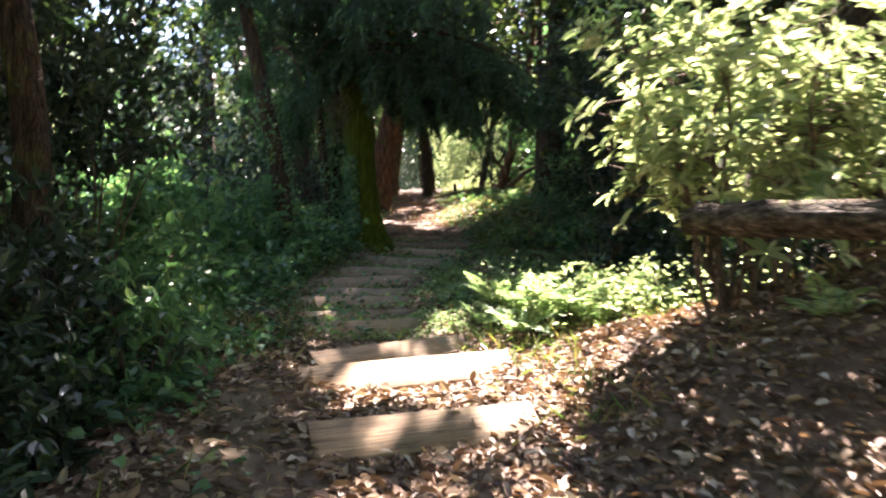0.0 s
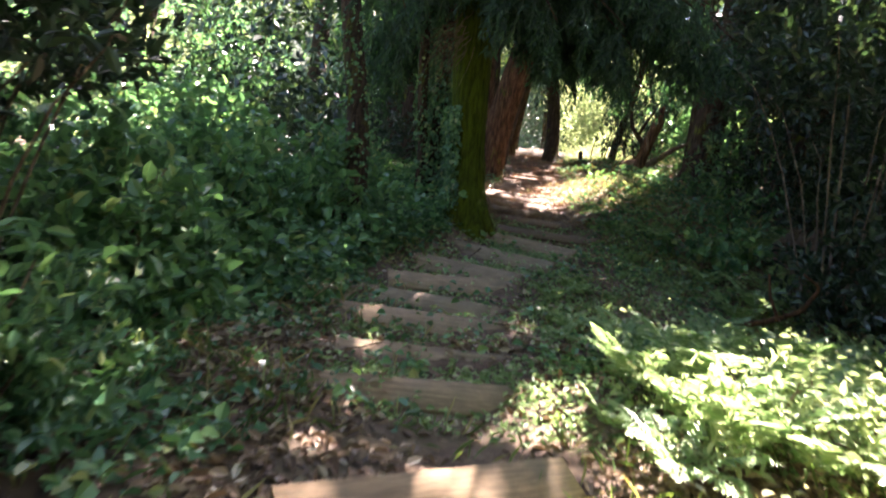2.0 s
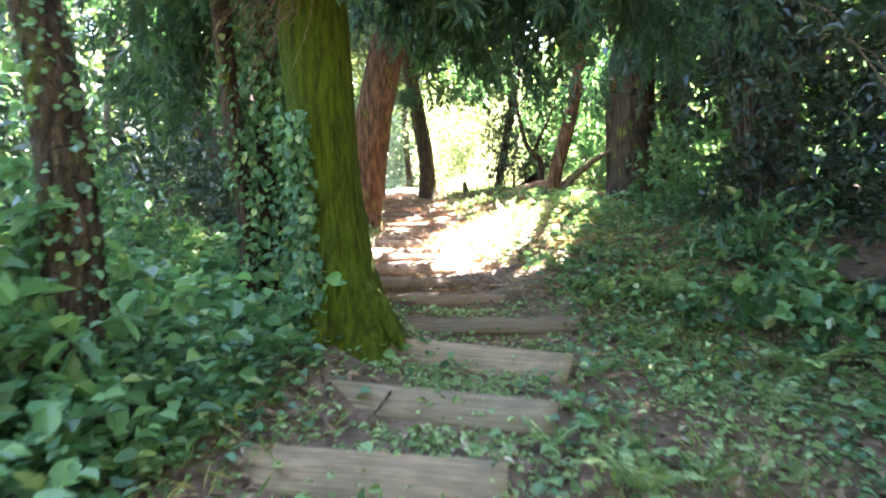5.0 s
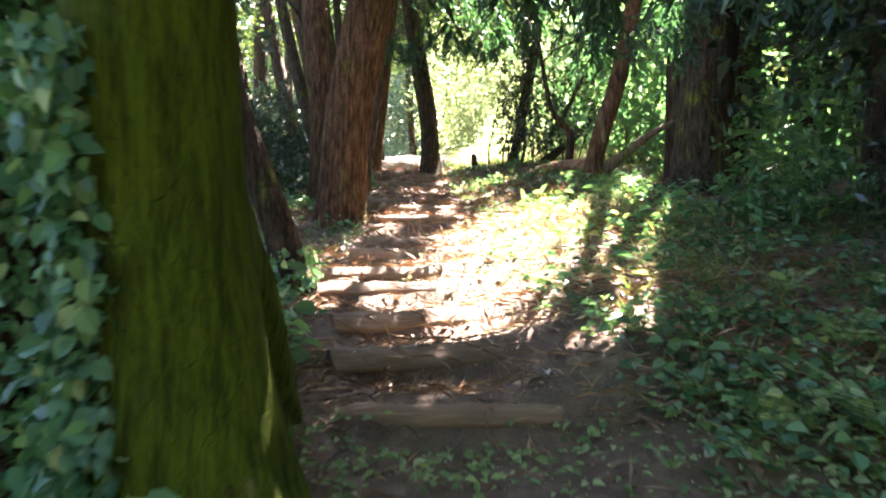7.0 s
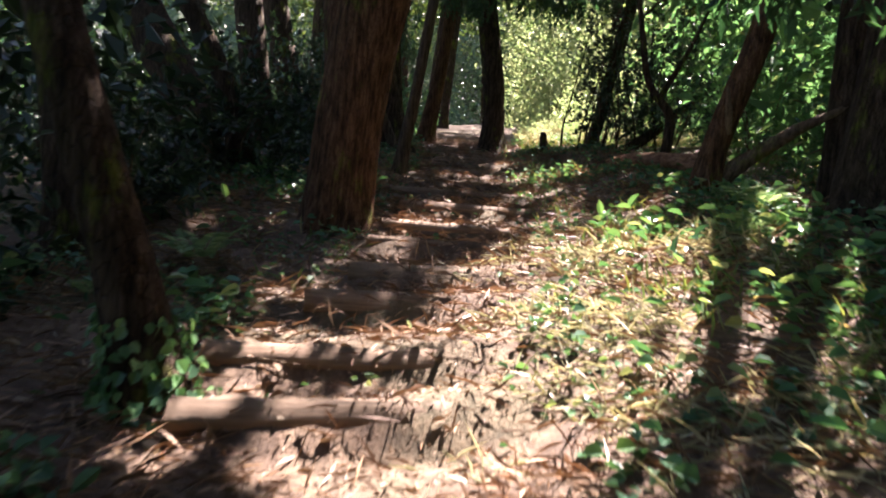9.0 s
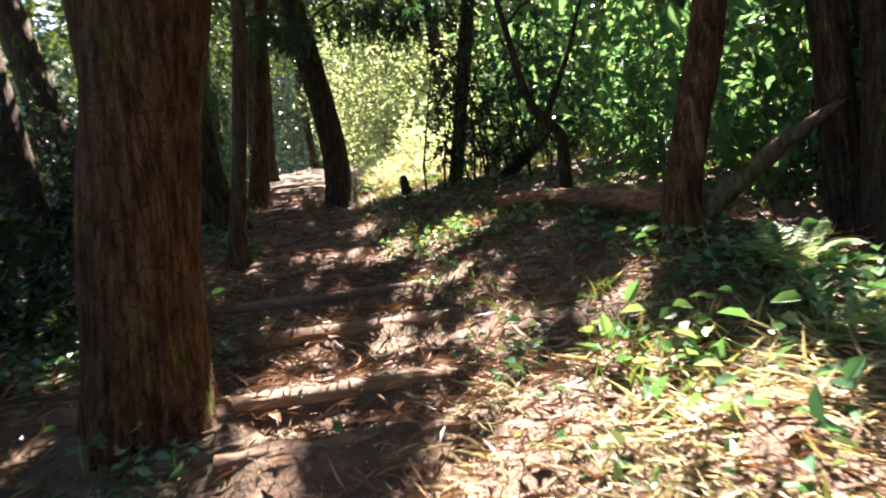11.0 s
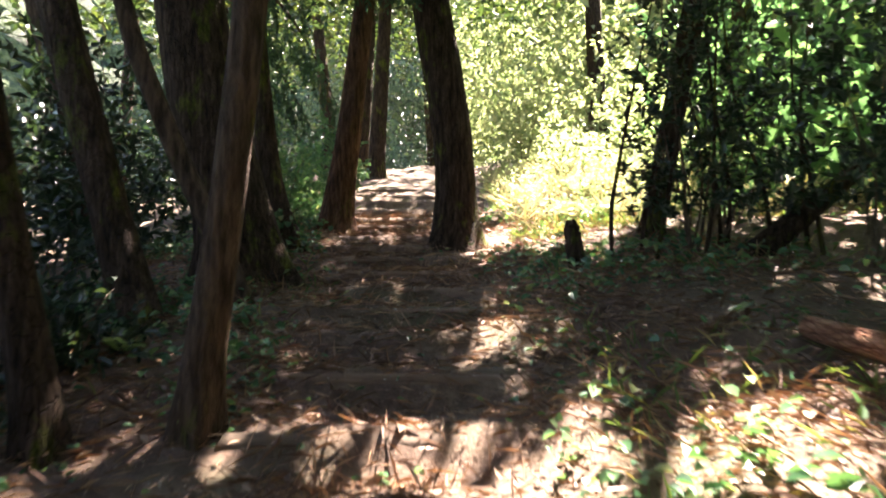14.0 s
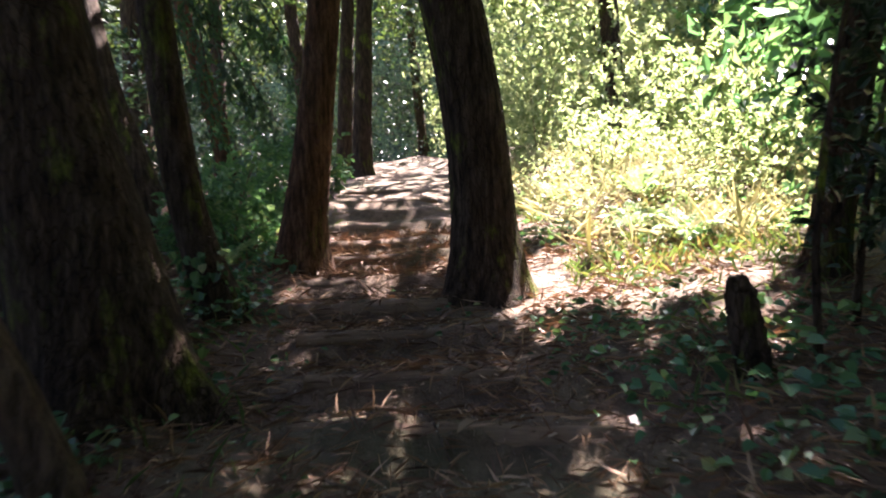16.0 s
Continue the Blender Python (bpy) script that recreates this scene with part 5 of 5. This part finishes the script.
# ---- what covers the ground ----
def scatter(name, label, count, density, size, narrow, mat, lift, lay, full, box=(-5.2, 4.8, -1.5, 32.0), stand=0.0, category="ground cover"):
    """Leaves strewn over the ground; density(x, y, side) 0..1; lay: 1 flat, 0 any way; stand: how upright."""
    x, y = rng.uniform(box[0], box[1], count * 9), rng.uniform(box[2], box[3], count * 9)
    keep = rng.random(len(x)) < density(x, y, x - middle(y))
    x, y = x[keep], y[keep]
    # the steps are trodden clear
    clear = np.zeros(len(x), bool)
    for xl, yl, xr, yr in BOARDS[:15]:
        s = (x - xl) / (xr - xl)
        ahead = y - (yl + (yr - yl) * s)
        clear |= (s > 0.05) & (s < 0.95) & (ahead > -0.24) & (ahead < 0.04)
    keep = ~clear | (rng.random(len(x)) < 0.26)
    x, y = x[keep][:count], y[keep][:count]
    n = len(x)
    p = np.stack([x, y, height(x, y) + lift[0] + (lift[1] - lift[0]) * rng.random(n) ** 1.5], -1)
    nrm = unit(rng.normal(size=(n, 3)) * (1 - lay) + np.array([0, -0.15, 1.0]))
    way = unit(rng.normal(size=(n, 3)) * np.array([1, 1, 0.25]) + np.array([0, 0, stand]))
    s = size * rng.uniform(0.55, 1.35, n)
    return tagged(new(name, leaves_mesh(name, p, way, nrm, s, s * narrow, mat, full=full, fold=0.3)), label, category, kind="stuff")


def patchy(x, y, size, layer, cut):
    return np.clip((vnoise(x, y, size, layer) * 0.7 + vnoise(x, y, size * 0.35, layer + 1) * 0.3 - cut) * 5, 0, 1)


def off_path(side, half=0.62, soft=0.3):
    return np.clip((np.abs(side) - half) / soft, 0, 1)


def ivy_where(x, y, side):
    left = np.where((y > 3) & (y < 13.5), 1.0, 0.35) * (side < 0)
    right = np.where((y > 6) & (y < 11.0), 0.22, np.where(y < 15.5, np.where((x > 0.2) & (x < 1.7) & (y > 12.8), 0.14, 0.36), np.where(y < 20, 0.24, 0.12))) * (side >= 0)
    right = right * np.clip((y - 6.2) * 2, 0, 1)
    bare = 1 - 0.92 * np.exp(-((x + 1.9) / 0.85) ** 4 - ((y - 5.9) / 1.3) ** 4)
    return bare * (left + right) * np.maximum(off_path(side), 0.16 * (y > 5.5) * (y < 10.5)) * np.maximum(patchy(x, y, 0.8, 2, 0.42), 0.55 * (side < -0.9) * (y > 5) * (y < 13)) * (0.35 + 0.65 * (np.abs(side) < 2.6))


def litter_where(x, y, side):
    here = np.where(y < 7.2, 1.0, np.where(y < 11, 0.25, 0.03))
    board = 1 - 0.6 * np.exp(-(side / 0.5) ** 4) * (y > 4.5)
    board = board * (1 - 0.55 * np.exp(-((x - 0.15) / 0.7) ** 4 - ((y - 4.5) / 0.8) ** 4))
    return here * board * np.maximum(0.25 + 0.75 * patchy(x, y, 0.9, 4, 0.36), 0.8 * (x > 0.4) * (y < 5.5) + 1.0 * (x < -0.9) * (x > -2.8) * (y > 4.4) * (y < 7.2))


def needle_where(x, y, side):
    return np.where((y > 11.5) & (y < 28), 0.9, 0.12) * (0.3 + 0.7 * patchy(x, y, 0.6, 1, 0.38)) * (np.abs(side) < 3.0)


def grass_where(x, y, side):
    bank = (x > 0.1) * np.where((y > 12.5) & (y < 16.5), 0.6, np.where(y > 24.5, 0.8, np.where((y > 5) & (y < 11), 0.55, 0.25)))
    left = (side < 0) * np.where((y > 5) & (y < 10), 0.35, 0.1)
    return (bank + left + 0.25 * (y < 9.5) * (y > 5.2)) * np.maximum(off_path(side, 0.5), 0.25 * (y < 10)) * patchy(x, y, 0.7, 5, 0.45)


scatter("ground_ivy", "low green ivy and herbs covering shaded soil", 28000, ivy_where, 0.066, 0.8, LEAF_IVY, (0.01, 0.16), 0.62, True, (-4.2, 3.6, 2.5, 27))
scatter("leaf_litter", "brown dead leaves strewn over the soil", 33000, litter_where, 0.07, 0.48, LEAF_DEAD, (0.004, 0.03), 0.6, True, (-3.4, 3.8, 1.0, 22.0))
scatter("needle_litter", "reddish dry conifer needles and straw on soil", 48000, needle_where, 0.14, 0.026, LEAF_NEEDLE, (0.004, 0.04), 0.2, False, (-3.5, 2.6, 10, 28), 0.12)
scatter("grass", "thin green grass blades in patches", 21000, grass_where, 0.14, 0.06, LEAF_GRASS, (0.0, 0.02), 0.2, False, stand=1.1)
scatter("bright_herbs", "sunlit weeds with pale green leaves", 7500, lambda x, y, s: np.where((y > 25) & (x > 0.0), 0.9, np.where((y > 5) & (y < 7.3) & (x > 0.3), 1.0, 0.0)) * patchy(x, y, 0.6, 3, 0.35), 0.055, 0.5, LEAF_SUNLIT, (0.03, 0.5), 0.4, True, (-1, 4.5, 4, 36))
scatter("small_herbs", "small fresh green seedlings between the steps", 15000, lambda x, y, s: (0.25 + 0.75 * patchy(x, y, 0.5, 2, 0.4)) * ((y > 5.6) & (y < 11.6)) * np.where(s > 0.2, 0.6, np.where(s > -0.6, 0.6, np.where(y < 7.4, 0.06, 0.3))), 0.045, 0.6, LEAF_FERN, (0.005, 0.07), 0.5, True, (-2.4, 2.6, 5.5, 11.8))
scatter("dry_straw", "pale dry grass and straw on the sunlit bank", 3600, lambda x, y, s: np.exp(-((x - 0.7) / 0.9) ** 4 - ((y - 14.8) / 1.7) ** 4) * patchy(x, y, 0.4, 1, 0.4), 0.15, 0.016, LEAF_STRAW, (0.0, 0.02), 0.2, False, (-0.6, 2.2, 12.6, 17), 0.25)
scatter("woodland_herbs", "sparse small green plants on needle-strewn soil", 2700, lambda x, y, s: (y > 13.5) * np.maximum(off_path(s, 0.45), 0.12) * (0.15 + 0.85 * patchy(x, y, 0.45, 3, 0.44)) * (np.abs(s) < 2.8), 0.05, 0.55, LEAF_IVY, (0.01, 0.1), 0.4, True, (-3.6, 2.8, 13.5, 25))
scatter("broad_herbs", "glossy broad-leaved low plants on needle-strewn soil", 1700, lambda x, y, s: np.where(s > 0, off_path(s, 1.0), 0.5 * off_path(s, 0.7)) * np.where(y < 16.2, 1.0, np.where(y < 20.3, 0.22, 0.07)) * (0.1 + 0.9 * patchy(x, y, 0.6, 3, 0.42)) * (np.abs(s) < 3.0), 0.105, 0.5, LEAF_IVY, (0.03, 0.2), 0.45, True, (-3.4, 3.4, 11.3, 23.5), 0.15)
scatter("thicket_leaves", "broad ivy and bramble leaves over a thicket's foot", 5200, lambda x, y, s: (s < -0.75) * ((y > 7.2) | (x < -2.7)) * (y < 12.5) * (x > -4.0) * (0.35 + 0.65 * patchy(x, y, 0.6, 4, 0.4)), 0.1, 0.72, LEAF_SHRUB, (0.05, 0.5), 0.5, True, (-4.0, -1.2, 5.6, 12.5))
scatter("pale_leaves", "large pale dead leaves lying on path", 150, lambda x, y, s: np.exp(-(s / 1.4) ** 2), 0.1, 0.5, LEAF_DEAD, (0.01, 0.03), 0.75, True, (-3, 3, 0, 27))
sticks = []
for k in range(170):
    y = rng.uniform(2, 27)
    x = float(middle(y)) + rng.normal() * 1.3
    a, L = rng.uniform(0, 6.28), rng.uniform(0.12, 0.55)
    s = np.linspace(-0.5, 0.5, 5)
    px, py = x + np.cos(a) * L * s + rng.normal(size=5) * 0.012, y + np.sin(a) * L * s + rng.normal(size=5) * 0.012
    sticks.append(tube(np.stack([px, py, height(px, py) + 0.015 + 0.02 * rng.random()], -1), np.linspace(1, 0.5, 5) * rng.uniform(0.003, 0.009), 5))
tagged(new("fallen_twigs", joined("fallen_twigs", sticks, BARK_GREY)), "small dry twigs scattered over the forest floor", "twigs", kind="stuff")

# round-leaved plants on the shaded bank
for x, y in ((1.75, 10.7), (2.05, 10.95), (1.95, 10.4), (2.35, 10.6), (1.45, 10.95)):
    shrub(x, y, 0.24, 0.24, 0.5, 70, 0.115, LEAF_IVY, "round-leaved green plant on the shaded bank", "round-leaved plants", 0.12, 8, 0.006, 0.9)

scatter("dry_grass", "tall pale dry grass stalks in sun", 5000, lambda x, y, s: ((y > 25) & (x > 0.25)) * patchy(x, y, 0.8, 5, 0.38), 0.38, 0.014, LEAF_STRAW, (0.0, 0.05), 0.1, False, (0, 4.5, 25, 34), 0.75)
scatter("fine_litter", "fine bits of bark, leaves and straw on dark soil", 26000, lambda x, y, s: (y > 10.5) * np.exp(-(s / 2.2) ** 2) * (0.3 + 0.7 * patchy(x, y, 0.5, 3, 0.4)), 0.024, 0.45, LEAF_DEAD, (0.003, 0.025), 0.35, False, (-3.4, 2.6, 10, 27))
log("tree_root", [(-1.3, 10.65, 3.4, 0.17), (-1.27, 10.95, 3.0, 0.2), (-1.25, 11.3, 2.65, 0.17), (-1.2, 11.6, 2.42, 0.1), (-1.14, 11.85, 2.25, 0.04)], "mossy buttress root at back of old trunk", "root", BARK_MOSS, 16, 0.05, 0.1)
log("tree_root", [(-1.2, 10.55, 2.6, 0.16), (-1.0, 10.48, 2.44, 0.1), (-0.88, 10.42, 2.3, 0.06), (-0.8, 10.38, 2.16, 0.03)], "mossy root spreading from tree foot beside steps", "root", BARK_MOSS, 14, 0.08)

for x, y in ((-1.85, 7.35), (-1.7, 7.55), (-1.98, 7.6)):
    clump = thing("dead_stalks", x, y, float(height(x, y)), "pale dry dead stalks leaning out of thicket", "dead plant", "dead stalks")
    blades = []
    for k in range(9):
        a, L = rng.uniform(-1.2, 1.2) - 0.6, rng.uniform(0.3, 0.55)
        s = np.linspace(0, 1, 6)
        blades.append(tube(np.stack([np.cos(a) * L * 0.6 * s, np.sin(a) * L * 0.6 * s, L * (1.25 * s - 0.85 * s * s) - 0.02], -1), np.linspace(0.006, 0.002, 6), 4))
    part("stalks", joined("stalks", blades, BARK_STRAW), clump)
